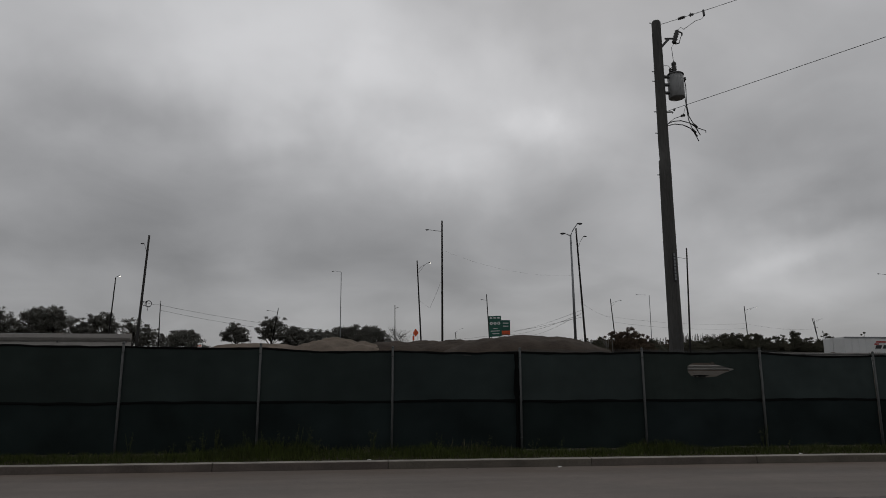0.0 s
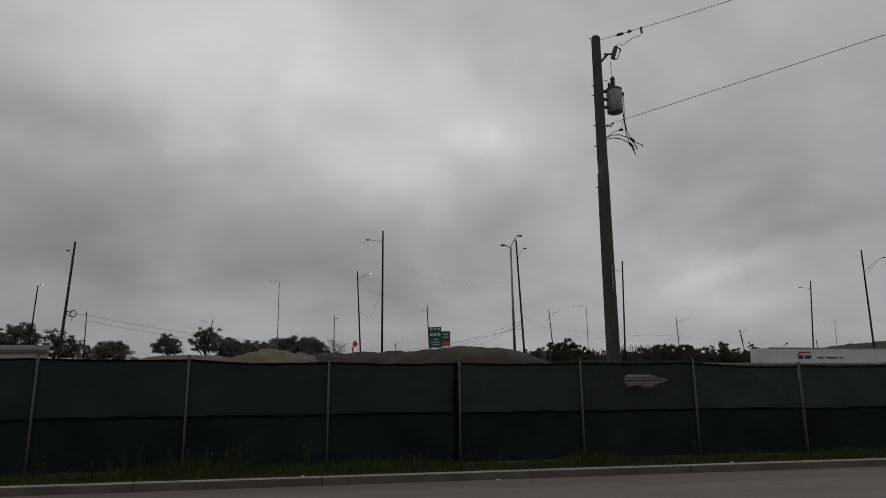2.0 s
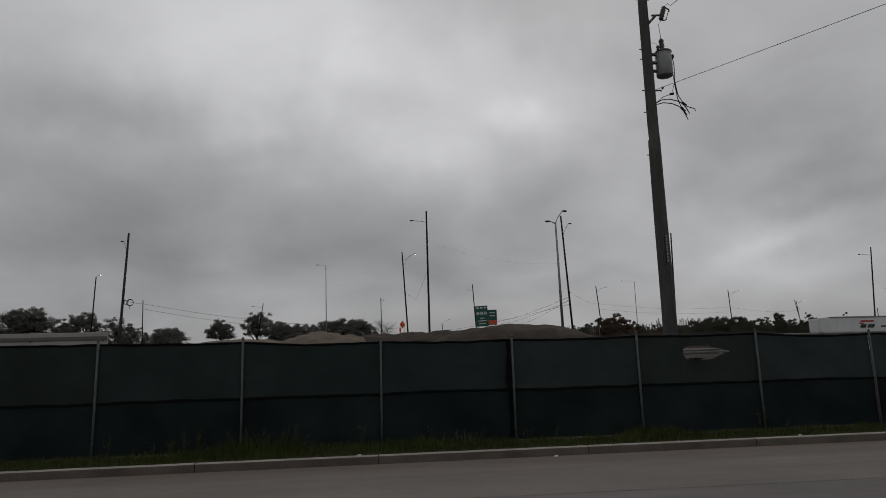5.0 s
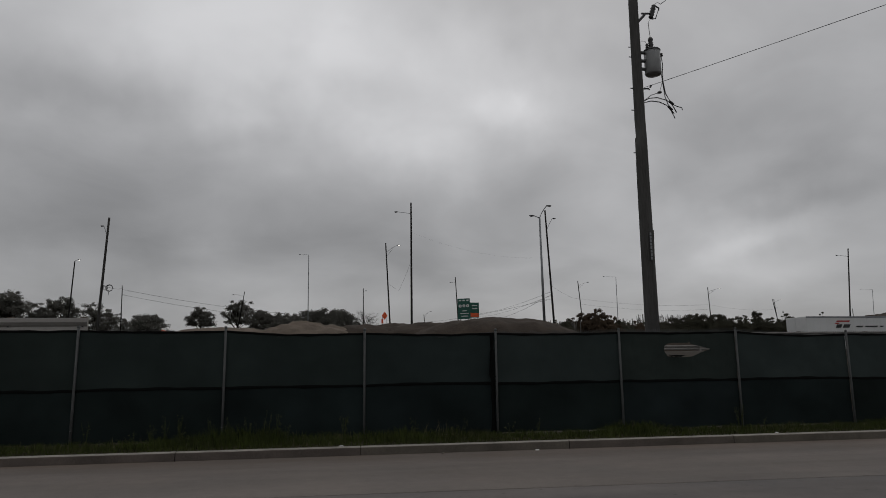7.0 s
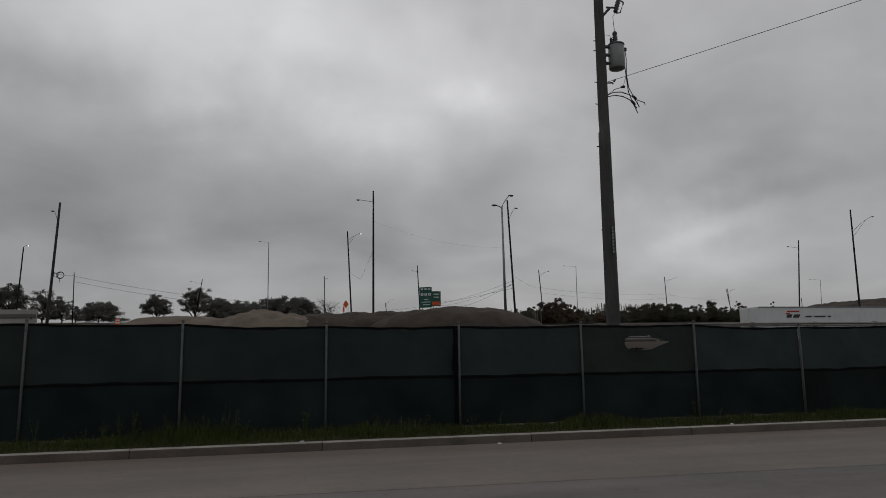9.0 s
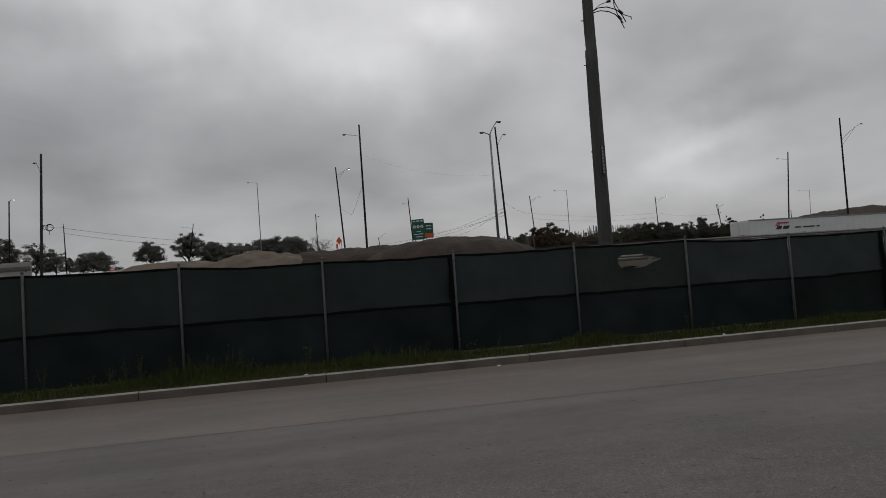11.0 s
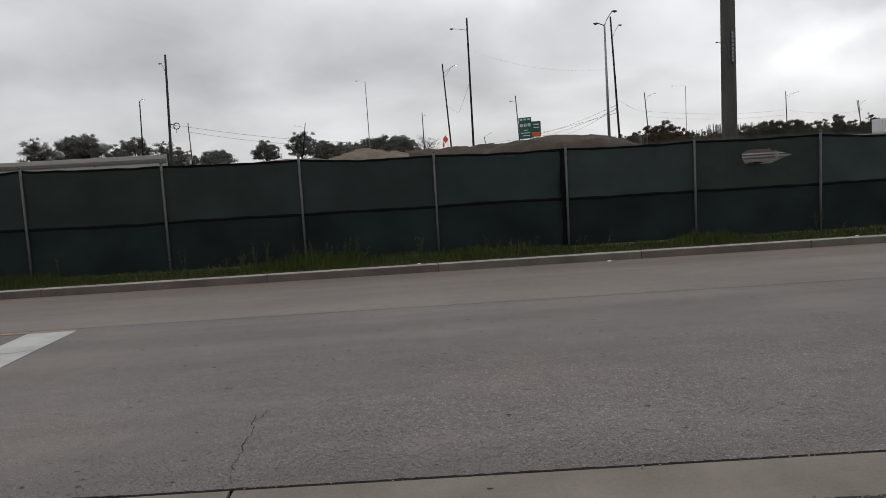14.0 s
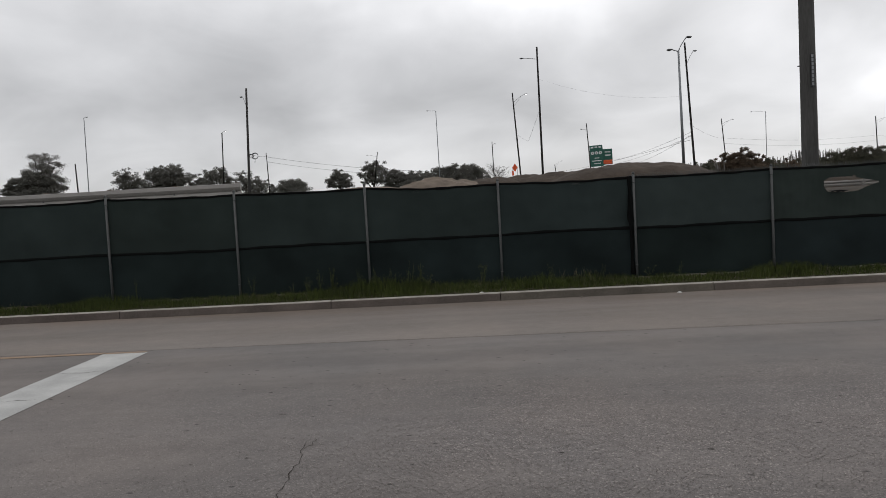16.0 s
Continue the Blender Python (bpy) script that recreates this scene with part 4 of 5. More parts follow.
def twin_lamp():
    p = empty("street_lamp", 21.6, 66, ground_z(21.6, 66) - 0.2, "tall grey metal street lamp with two curved arms", "street lamp", "street lamps along the far road")
    H = 20.1 - (ground_z(21.6, 66) - 0.2)
    part("post", tube(bmesh.new(), [(0.15, 0, 0), (0, 0, H)], [0.19, 0.11], 12), M_alu, p, smooth=True)
    for reach, rise in ((-0.75, 0.35), (1.0, 1.7)):
        bm = bmesh.new()
        tube(bm, [(reach * k / 8, 0, H - 0.2 + rise * (k / 8) ** 0.7) for k in range(9)], 0.06, 6)
        part("arm", bm, M_alu, p)
        lamp_head(p, reach, H - 0.2 + rise, 1 if reach > 0 else -1, 0, 0.95)


twin_lamp()


def wooden_pole(x, y, zt, lean, label, r=0.13):
    g = ground_z(x, y) - 0.3
    p = empty("wooden_pole", x, y, g, label, "utility pole")
    part("post", tube(bmesh.new(), [(0, 0, 0), (lean, 0, zt - g)], [r, r * 0.75], 10), M_dark_wood, p, smooth=True)
    return p


pc = wooden_pole(-53.8, 151, 20.5, -0.3, "dark wooden utility pole with a white cap among the trees")
part("cap", lathe(bmesh.new(), [(0.14, 0), (0.14, 0.5), (0.05, 0.55)], 8, (-0.3, 0, 20.1 - ground_z(-53.8, 151) + 0.3)), M_white, pc, "white cap")
wooden_pole(-101.5, 149, 20.5, -0.4, "dark wooden utility pole rising behind the trees", 0.2)
wooden_pole(38.9, 170, 14.2, 0, "short dark wooden pole on the rise")
wooden_pole(160.0, 179, 17.4, 0, "short dark wooden pole on the rise")


def coil():
    """Coil of slack cable hung on the leaning post."""
    bm = bmesh.new()
    for r, dx in ((0.42, 0.75), (0.36, 0.8), (0.25, 0.3)):
        tube(bm, [(dx + r * math.cos(a * math.pi / 10), 0.02 * a / 10, r * math.sin(a * math.pi / 10)) for a in range(21)], 0.035, 5)
    tube(bm, [(0.75, 0, -0.4), (0.7, 0, -0.9)], 0.03, 5)
    tube(bm, [(-0.1, 0, 0.3), (0.4, 0, 0.2), (0.75, 0, 0.42)], 0.03, 5)
    tagged(part("cable_coil", bm, M_wire, m=pose(-33.02, 73.85, 11.55)), "coil of black slack cable hanging on a leaning post", "cable")


coil()


def span(a, b, drop, r=0.03):
    tagged(part("overhead_cable", tube(bmesh.new(), sag(a, b, drop, 18), r, 5), M_wire), "thin black overhead cable between distant poles", "cable", "overhead cables")


span((-53.9, 150.9, 19.6), (-10, 168, 14.6), 0.8)
span((-53.9, 150.9, 18.4), (-20, 168, 14.2), 0.6)
span((-33.0, 73.9, 11.9), (-53.9, 150.9, 19.9), 0.3, 0.025)
span((3.75, 88.9, 14.2), (4.3, 75, 11.5), 0.1, 0.012)
span((4.3, 75, 11.5), (4.6, 61.9, 13.6), 0.1, 0.012)
span((4.6, 61.9, 17.0), (21.9, 63.9, 14.5), 1.0, 0.004)
span((21.9, 64, 11.2), (52.0, 135, 16.2), 0.5, 0.014)
span((52.0, 135, 16.2), (92.2, 148, 16.0), 0.8, 0.014)
span((92.2, 148, 16.0), (133, 179, 17.3), 0.8, 0.014)
span((52.0, 135, 15.0), (92.2, 148, 14.8), 0.8, 0.014)
span((22.2, 64, 10.0), (38.9, 170, 13.9), 0.8, 0.018)
span((22.2, 64, 10.3), (35.3, 170, 15.3), 0.5, 0.018)
span((22.1, 64, 9.8), (35.3, 170, 14.3), 0.5, 0.018)
span((22.2, 64, 9.4), (20, 170, 13.0), 0.5, 0.018)


def green_sign(x, y, w, zt, zb, extra):
    g = ground_z(x, y)
    s = empty("road_sign", x, y, g, "green highway guide sign with white route shields" if not extra else "green highway guide sign with an orange panel", "road sign", "highway guide signs")
    for dx in (-w * 0.32, w * 0.32):
        part("sign_post", tube(bmesh.new(), [(dx, 0.1, -0.2), (dx, 0.1, zt - g - 0.2)], 0.07, 8), M_alu, s)
    face = part("sign_panel", box(bmesh.new(), -w / 2, w / 2, -0.04, 0.04, zb - g, zt - g, 0.02), M_green_sign, s)
    h = zt - zb
    if not extra:
        for i in (-1, 0, 1):
            cx, cz = i * w * 0.30, zt - g - h * 0.36
            bm = bmesh.new()
            tube(bm, [(cx, -0.058, cz), (cx, -0.045, cz)], w * 0.125, 14)
            part("route_shield", bm, M_white, face, "white route shield")
            part("shield_mark", box(bmesh.new(), cx - 0.06, cx + 0.06, -0.064, -0.06, cz - 0.14, cz + 0.14), M_logo, face)
            part("letter_bar", box(bmesh.new(), cx - w * 0.10, cx + w * 0.10, -0.05, -0.045, zt - g - h * 0.13, zt - g - h * 0.06), M_white, face)
        for k, (a, b) in enumerate(((-0.15, 0.2), (-0.36, 0.36), (-0.25, 0.3))):
            z = zt - g - h * (0.60 + 0.13 * k)
            part("letter_bar", box(bmesh.new(), a * w, b * w, -0.05, -0.045, z - 0.07, z + 0.07), M_white, face)
    else:
        part("orange_panel", box(bmesh.new(), -w / 2 + 0.08, w / 2 - 0.08, -0.052, -0.045, zb - g + 0.15, zb - g + h * 0.30), M_orange, face, "orange panel")
        for k in range(2):
            z = zt - g - h * (0.2 + 0.2 * k)
            part("letter_bar", box(bmesh.new(), -w * 0.3, w * 0.3, -0.05, -0.045, z - 0.1, z + 0.1), M_white, face)
    return s


sg = green_sign(19.9, 110, 2.35, 13.8, 9.9, False)
sg.matrix_basis = pose(19.9, 110, ground_z(19.9, 110), 0, -2, -8)
green_sign(22.15, 112, 1.75, 13.2, 10.3, True)


def work_sign(x, y, zc):
    g = ground_z(x, y)
    s = empty("work_sign", x, y, g, "orange diamond roadworks sign on thin posts", "road sign")
    for dx in (-0.35, 0.35):
        part("sign_post", tube(bmesh.new(), [(dx, 0.05, -0.3), (dx, 0.05, zc - g)], 0.035, 6), M_alu, s)
    bm = box(bmesh.new(), -0.42, 0.42, -0.015, 0.015, -0.42, 0.42, 0.006)
    bmesh.ops.rotate(bm, verts=bm.verts, matrix=Matrix.Rotation(radians(45), 3, "Y"))
    bmesh.ops.scale(bm, verts=bm.verts, vec=(0.75, 1, 1.1))
    bmesh.ops.translate(bm, verts=bm.verts, vec=(0, 0, zc - g))
    part("sign_panel", bm, M_orange, s)
    part("warning_plate", box(bmesh.new(), -0.5, -0.2, -0.03, 0.0, zc - g - 1.2, zc - g - 0.5, 0.01), M_orange, s)


work_sign(3.35, 90, 9.15)

# ---------------------------------------------------------------- guard rails
def guard_rail(x0, x1, y, top, depth, step, label, turned_end=False):
    r = empty("guard_rail", x0, y, ground_z((x0 + x1) / 2, y), label, "guard rail")
    g = r.location.z
    n = max(2, int((x1 - x0) / step))
    prof = [(0.0, 0.0), (-0.05, 0.02), (-0.08, 0.25), (-0.05, 0.40), (-0.01, 0.5), (-0.05, 0.6), (-0.08, 0.75), (-0.05, 0.98), (0.0, 1.0), (0.02, 0.98), (0.02, 0.02)]
    bm = bmesh.new()
    rings = []
    for i in range(n * 2 + 1):
        x = (x1 - x0) * i / (n * 2)
        rings.append([bm.verts.new((x, a, top - g - depth + depth * b)) for a, b in prof])
    for a, b in zip(rings, rings[1:]):
        for k in range(len(prof)):
            bm.faces.new((a[k], b[k], b[(k + 1) % len(prof)], a[(k + 1) % len(prof)]))
    bm.faces.new(rings[0]); bm.faces.new(list(reversed(rings[-1])))
    bmesh.ops.recalc_face_normals(bm, faces=bm.faces)
    part("rail", bm, M_rail, r)
    for i in range(n + 1):
        x = (x1 - x0) * i / n
        x = min(max(x, 0.12), x1 - x0 - 0.12)
        low = ground_z(x0 + x, y) - g - 0.1
        part("rail_post", box(bmesh.new(), x - 0.07, x + 0.07, 0.021, 0.19, low, top - g + 0.03, 0.008), M_post_wood, r)
        b = bmesh.new()
        tube(b, [(x, -0.055, top - g - depth * 0.5), (x, -0.02, top - g - depth * 0.5)], 0.022, 6)
        part("rail_bolt", b, M_lamp, r)


M_rail = material("weathered_galvanised_rail", (0.25, 0.238, 0.222), 0.7, 0.2, var=0.2, scale=1.5, fine=25, bump=0.1)
M_post_wood = material("grey_rail_post_timber", (0.13, 0.105, 0.085), 0.9, var=0.25, scale=3, fine=30, bump=0.2)
guard_rail(-36.0, -10.35, 4.0, 3.10, 0.46, 1.905, "pale galvanised corrugated guard rail above the fence line")
guard_rail(15.9, 58.0, 16.0, 3.13, 0.20, 3.81, "pale steel guard rail on timber posts along the highway")

guard_rail(6.4, 15.7, 15.6, 2.50, 0.24, 3.81, "low pale steel rail on timber posts seen through the rip")


def marker_post(x, y, top):
    g = ground_z(x, y) - 0.1
    p = empty("marker_post", x, y, g, "pale square timber post with a cap beside the rail", "post")
    part("shaft", box(bmesh.new(), -0.05, 0.05, -0.05, 0.05, 0, top - g - 0.1, 0.012), M_rail, p)
    part("cap", box(bmesh.new(), -0.10, 0.10, -0.09, 0.09, top - g - 0.1, top - g, 0.03), M_white, p, "white cap")


marker_post(13.75, 15.3, 2.70)

# ---------------------------------------------------------------- highway, mounds
hw = slab("road_highway", -200, 200, 27, 44, 0.8, 1.12, M_far_lane, "grey highway carriageway behind the fence", "road")


def barrier():
    b = empty("median_barrier", 0, 43.2, 1.12, "pale concrete median barrier beside the highway", "barrier", kind="structure")
    for i in range(-12, 14):
        bm = bmesh.new()
        prof = [(-0.3, 0), (-0.3, 0.08), (-0.16, 0.33), (-0.09, 0.82), (0.09, 0.82), (0.16, 0.33), (0.3, 0.08), (0.3, 0)]
        a = [bm.verts.new((i * 6.0 + 0.02, y, z)) for y, z in prof]
        c = [bm.verts.new((i * 6.0 + 5.98, y, z)) for y, z in prof]
        for k in range(8):
            bm.faces.new((a[k], c[k], c[(k + 1) % 8], a[(k + 1) % 8]))
        bm.faces.new(a); bm.faces.new(list(reversed(c)))
        bmesh.ops.recalc_face_normals(bm, faces=bm.faces)
        part("barrier_unit", bm, M_concrete, b)


barrier()


def mound(x, y, rx, ry, top, mat, label, seed, rough=0.25, flat=1.0):
    base = ground_z(x, y - ry * 0.6) - 0.6
    n = 56
    verts, faces = [], []
    for j in range(n + 1):
        for i in range(n + 1):
            u, v = i / n * 2 - 1, j / n * 2 - 1
            d = math.sqrt(u * u + v * v)
            k = max(0.0, 1 - d ** 2.2) ** (0.75 * flat)
            px, py = x + u * rx, y + v * ry
            h = (top - base) * k * (1 + 0.12 * noise.noise((px * 0.25, py * 0.25, seed))) + rough * k ** 0.3 * (noise.noise((px * 0.9, py * 0.9, seed)) + 0.5 * noise.noise((px * 2.5, py * 2.5, seed))) if k > 0 else -0.3
            verts.append((px, py, base + h))
    for j in range(n):
        for i in range(n):
            a = j * (n + 1) + i
            faces.append((a, a + 1, a + n + 2, a + n + 1))
    ob = raw("dirt_mound", verts, faces, mat, smooth=True)
    tagged(ob, label, "dirt mound", "earth mounds on the construction site")


mound(13.2, 56, 10.5, 7, 6.55, M_mound, "broad mound of bare brown earth", 1, 0.16, 0.6)
mound(-7.0, 60, 6.5, 5, 6.3, M_sand, "pale sandy heap of fill", 2, 0.34)
mound(-1.0, 61, 6.0, 5, 6.1, M_mound, "low heap of brown earth", 3, 0.15)
mound(8.0, 61, 10.0, 5, 6.25, M_mound, "low heap of brown earth", 11, 0.16, 0.6)
mound(3.5, 66, 8.0, 5, 6.45, M_mound, "low heap of brown earth", 5, 0.12)
mound(-16, 62, 8, 4, 6.0, M_sand, "low pale bank of sandy fill", 7, 0.12)
mound(192, 172, 46, 25, 16.4, M_mound, "long distant hill of bare brown earth", 4, 0.5, 0.6)
mound(34, 55, 24, 7, 4.3, M_soil, "low bank of dark bare soil", 8, 0.15, 0.6)

# ---------------------------------------------------------------- trees and bushes
def leaf_cloud(centres, per, size, rnd, squash=0.8):
    verts, faces = [], []
    for (cx, cy, cz, cr) in centres:
        for _ in range(int(per * cr * cr)):
            a, b = rnd.uniform(0, 6.283), rnd.uniform(-1, 1)
            q = math.sqrt(1 - b * b)
            d = cr * rnd.random() ** 0.5
            # a lumpy, frayed outline rather than a ball
            d *= 0.75 + 0.55 * noise.noise((cx + math.cos(a) * q * 1.7, cy + math.sin(a) * q * 1.7, cz + b * 1.7))
            p = Vector((cx + math.cos(a) * q * d, cy + math.sin(a) * q * d, cz + b * d * squash))
            u = Vector((rnd.uniform(-1, 1), rnd.uniform(-1, 1), rnd.uniform(-0.6, 0.6))).normalized()
            v = u.orthogonal().normalized()
            s = size * rnd.uniform(0.5, 1.3)
            k = len(verts)
            verts += [tuple(p - u * s), tuple(p + v * s * 0.8), tuple(p + u * s), tuple(p - v * s * 0.8)]
            faces.append((k, k + 1, k + 2, k + 3))
    return verts, faces


def tree(x, y, top, width, seed, mat, label, low=0.35, leaf=0.13, dens=150):
    """A forked trunk whose limbs climb outwards and carry flat pads of leaves with sky between them."""
    rnd = random.Random(seed)
    g = ground_z(x, y) - 0.2
    H = top - g
    t = empty("tree", x, y, g, label, "tree", "distant trees")
    bm = bmesh.new()
    bend = [rnd.uniform(-.3, .3) for _ in range(5)]
    tp = [Vector((bend[k] * k * 0.25, bend[4 - k] * k * 0.2, H * 0.5 * k / 4)) for k in range(5)]
    tube(bm, tp, [H * 0.026 * (1 - 0.14 * k) for k in range(5)], 8)
    w, centres = width * 0.60, []
    crown_low = H * low
    limbs = 10 + int(width * 1.3)
    for k in range(limbs):
        a = 2.4 * k + rnd.uniform(-0.5, 0.5)
        v = (k + rnd.random()) / limbs
        dome = math.sqrt(max(0.04, 1 - (max(v - 0.25, 0) / 0.75) ** 2))
        end = Vector((math.cos(a) * w * dome * rnd.uniform(0.65, 0.95), math.sin(a) * w * 0.7 * dome * rnd.uniform(0.5, 0.95), crown_low + (H - crown_low) * v - 0.6))
        root = tp[1 + int(v * 3)]
        knee = root.lerp(end, 0.5) + Vector((rnd.uniform(-.4, .4), 0, rnd.uniform(0.0, 0.7)))
        tube(bm, [root, knee, end], [H * 0.012, H * 0.008, H * 0.003], 5)
        for q in range(rnd.randint(5, 7)):
            f = rnd.uniform(0.35, 1.05)
            c = (root.lerp(knee, f * 2) if f < 0.5 else knee.lerp(end, f * 2 - 1)) + Vector((rnd.uniform(-1, 1), rnd.uniform(-.8, .8), rnd.uniform(-0.2, 0.75))) * w * 0.26
            c.z = min(max(c.z, crown_low * 0.9), H - 0.45)
            tube(bm, [root.lerp(end, min(f, 0.9)), c], [H * 0.004, H * 0.0015], 4)
            centres.append((c.x, c.y, c.z, max(0.5, w * rnd.uniform(0.15, 0.34))))
    part("trunk", bm, M_bark, t)
    v, f = leaf_cloud(centres, dens, leaf, rnd, 0.62)
    raw("crown", v, f, mat, t)
    return t


oak = "dark broad-crowned tree with gaps in its foliage"
for i, (x, y, top, w, dens) in enumerate((
        (-100.0, 170, 20.9, 8.5, 60), (-91.0, 170, 20.6, 10.5, 100), (-85.0, 168, 21.0, 10.0, 100), (-79.8, 172, 18.4, 6.5, 110), (-74.0, 170, 19.9, 8.5, 120), (-66.5, 170, 18.6, 7.5, 75), (-62.0, 170, 16.8, 5.0, 90),
        (-53.5, 170, 15.2, 9.0, 110), (-58.9, 170, 14.8, 3.0, 130), (-39.7, 170, 17.2, 6.8, 120), (-30.5, 170, 19.2, 7.5, 110), (-24.5, 172, 16.4, 7.0, 120), (-19.5, 170, 15.7, 6.5, 130),
        (-14.0, 172, 16.0, 6.0, 140), (-9.5, 170, 16.6, 7.5, 140), (-4.5, 171, 16.6, 7.5, 140), (-1.0, 172, 15.4, 5.0, 140), (-113.2, 150, 19.5, 11.5, 130), (-117.5, 150, 18.2, 8, 130))):
    tree(x, y, top, w * (1.2 if 10 < i < 17 else 1), 100 + i, M_leaf, oak, 0.42 if i in (0, 9, 10) else 0.12 if 10 < i < 17 else 0.22, 0.14, dens * 0.8)
tree(-116.2, 158, 25.0, 10.5, 300, M_leaf_grey, "thinly leaved tree, hazed pale, behind a darker one", 0.5, 0.09, 110)
tree(2.7, 150, 14.8, 6.4, 301, M_leaf_grey, "small bare twiggy tree on the rise", 0.3, 0.07, 30)


def bush(x, y, top, width, seed, mat, label, leaf=0.07, dens=1050):
    rnd = random.Random(seed)
    g = ground_z(x, y) - 0.15
    H = top - g
    t = empty("bush", x, y, g, label, "bush", "bushes along the highway")
    bm = bmesh.new()
    centres = []
    for k in range(int(16 + width * 7)):
        u = rnd.uniform(-1, 1)
        zz = H * math.sqrt(max(0.08, 1 - u * u * 0.9)) * rnd.uniform(0.35, 0.96) * (0.86 + 0.25 * noise.noise((x + u * width, seed, 0)))
        c = Vector((u * width / 2, rnd.uniform(-.6, .6) * width * 0.25, zz))
        tube(bm, [(c.x * 0.5, c.y * 0.5, 0), c], [0.05, 0.015], 5)
        r = max(0.42, min(0.19 * H, 0.13 * width)) * rnd.uniform(0.45, 1.1)
        centres.append((c.x, c.y, min(c.z, H - r * 0.55), r))
        centres.append((c.x * 0.95, c.y - 0.2, c.z * rnd.uniform(0.4, 0.7), r * 1.8))
        if rnd.random() < 0.5:
            e = c + Vector((rnd.uniform(-.3, .3), 0, rnd.uniform(0.25, 0.7)))
            tube(bm, [c, e], [0.02, 0.008], 4)
    lift = H / max(c[2] + c[3] * 0.65 for c in centres)
    centres = [(c[0], c[1], c[2] * lift, c[3]) for c in centres]
    part("stems", bm, M_bark, t)
    v, f = leaf_cloud(centres, dens, leaf, rnd)
    raw("leaves", v, f, mat, t)


red, dark = "russet bush standing above the fence line", "dense dark green bush along the highway"
for i, (x, y, top, w, m) in enumerate((
        (26.0, 70, 7.4, 4.0, 0), (28.2, 70, 8.2, 4.2, 1), (30.0, 70, 8.75, 4.6, 1), (31.9, 70.5, 8.3, 3.6, 1), (33.6, 71, 7.3, 3.6, 0), (23.9, 66, 7.0, 3.4, 0), (22.4, 65, 6.5, 2.6, 1),
        (38.0, 82, 7.7, 6.0, 0), (43.0, 88, 8.2, 6.0, 1), (47.5, 90, 8.4, 6.0, 0), (51.5, 95, 8.6, 5.0, 0),
        (55.6, 95, 9.3, 6.0, 0), (58.8, 95, 9.9, 6.5, 0), (62.2, 95, 9.8, 6.5, 0), (65.8, 95, 9.4, 5.5, 0), (69.5, 95, 10.4, 4.6, 0), (72.8, 95, 9.2, 5.0, 0),
        (75.9, 95, 10.2, 3.4, 0), (77.5, 94, 8.9, 6.0, 1), (82.8, 95, 10.2, 3.6, 0), (82.0, 93, 8.9, 6.0, 1), (87.5, 94, 9.0, 7.0, 1), (93.5, 95, 9.3, 8.0, 1), (100.5, 95, 9.5, 9.0, 0))):
    bush(x, y, top, w, 500 + i, M_leaf_red if m else M_leaf_low, red if m else dark)


def reeds(x0, x1, y, top, count, seed, name):
    rnd = random.Random(seed)
    verts, faces = [], []
    for _ in range(count):
        x, yy = rnd.uniform(x0, x1), y + rnd.uniform(-1.5, 1.5)
        g = ground_z(x, yy)
        h = (top - g) * rnd.uniform(0.72, 1.04)
        l = rnd.uniform(-.12, .12)
        k = len(verts)
        r = rnd.uniform(0.03, 0.06)
        for s, rr in ((0, r), (1, r * 0.9)):
            for a in range(4):
                verts.append((x + l * s + rr * math.cos(a * 1.571), yy + rr * math.sin(a * 1.571), g - 0.1 + h * s))
        for a in range(4):
            faces.append((k + a, k + (a + 1) % 4, k + 4 + (a + 1) % 4, k + 4 + a))
    ob = raw(name, verts, faces, M_leaf_grey)
    tagged(ob, "thin bare upright stems on the skyline", name, kind="stuff")


reeds(4.6, 9.0, 62.5, 6.05, 260, 8, "scrub")
reeds(50.5, 61, 101, 10.15, 150, 3, "reeds")
reeds(33.5, 50, 92, 8.75, 130, 5, "reeds")
reeds(22.6, 27, 68, 7.0, 40, 6, "reeds")


def drum(x, y, z):
    """Plastic roadworks drum with two white bands."""
    d = empty("traffic_drum", x, y, z, "orange plastic roadworks drum with white bands", "traffic drum", "roadworks drums")
    part("base", lathe(bmesh.new(), [(0.36, 0), (0.36, 0.06), (0.30, 0.08)], 14), M_black, d, "black rubber base")
    part("body", lathe(bmesh.new(), [(0.29, 0.08), (0.28, 0.35), (0.265, 0.36), (0.255, 0.65), (0.24, 0.66), (0.23, 0.93), (0.1, 0.96)], 14), M_orange, d, smooth=False)
    for h, r in ((0.42, 0.268), (0.70, 0.248)):
        part("band", lathe(bmesh.new(), [(r, 0), (r - 0.006, 0.14)], 14, (0, 0, h)), M_white, d, "white reflective band")


drum(-24.3, 69, ground_z(-24.3, 69))
drum(5.4, 90, ground_z(5.4, 90))

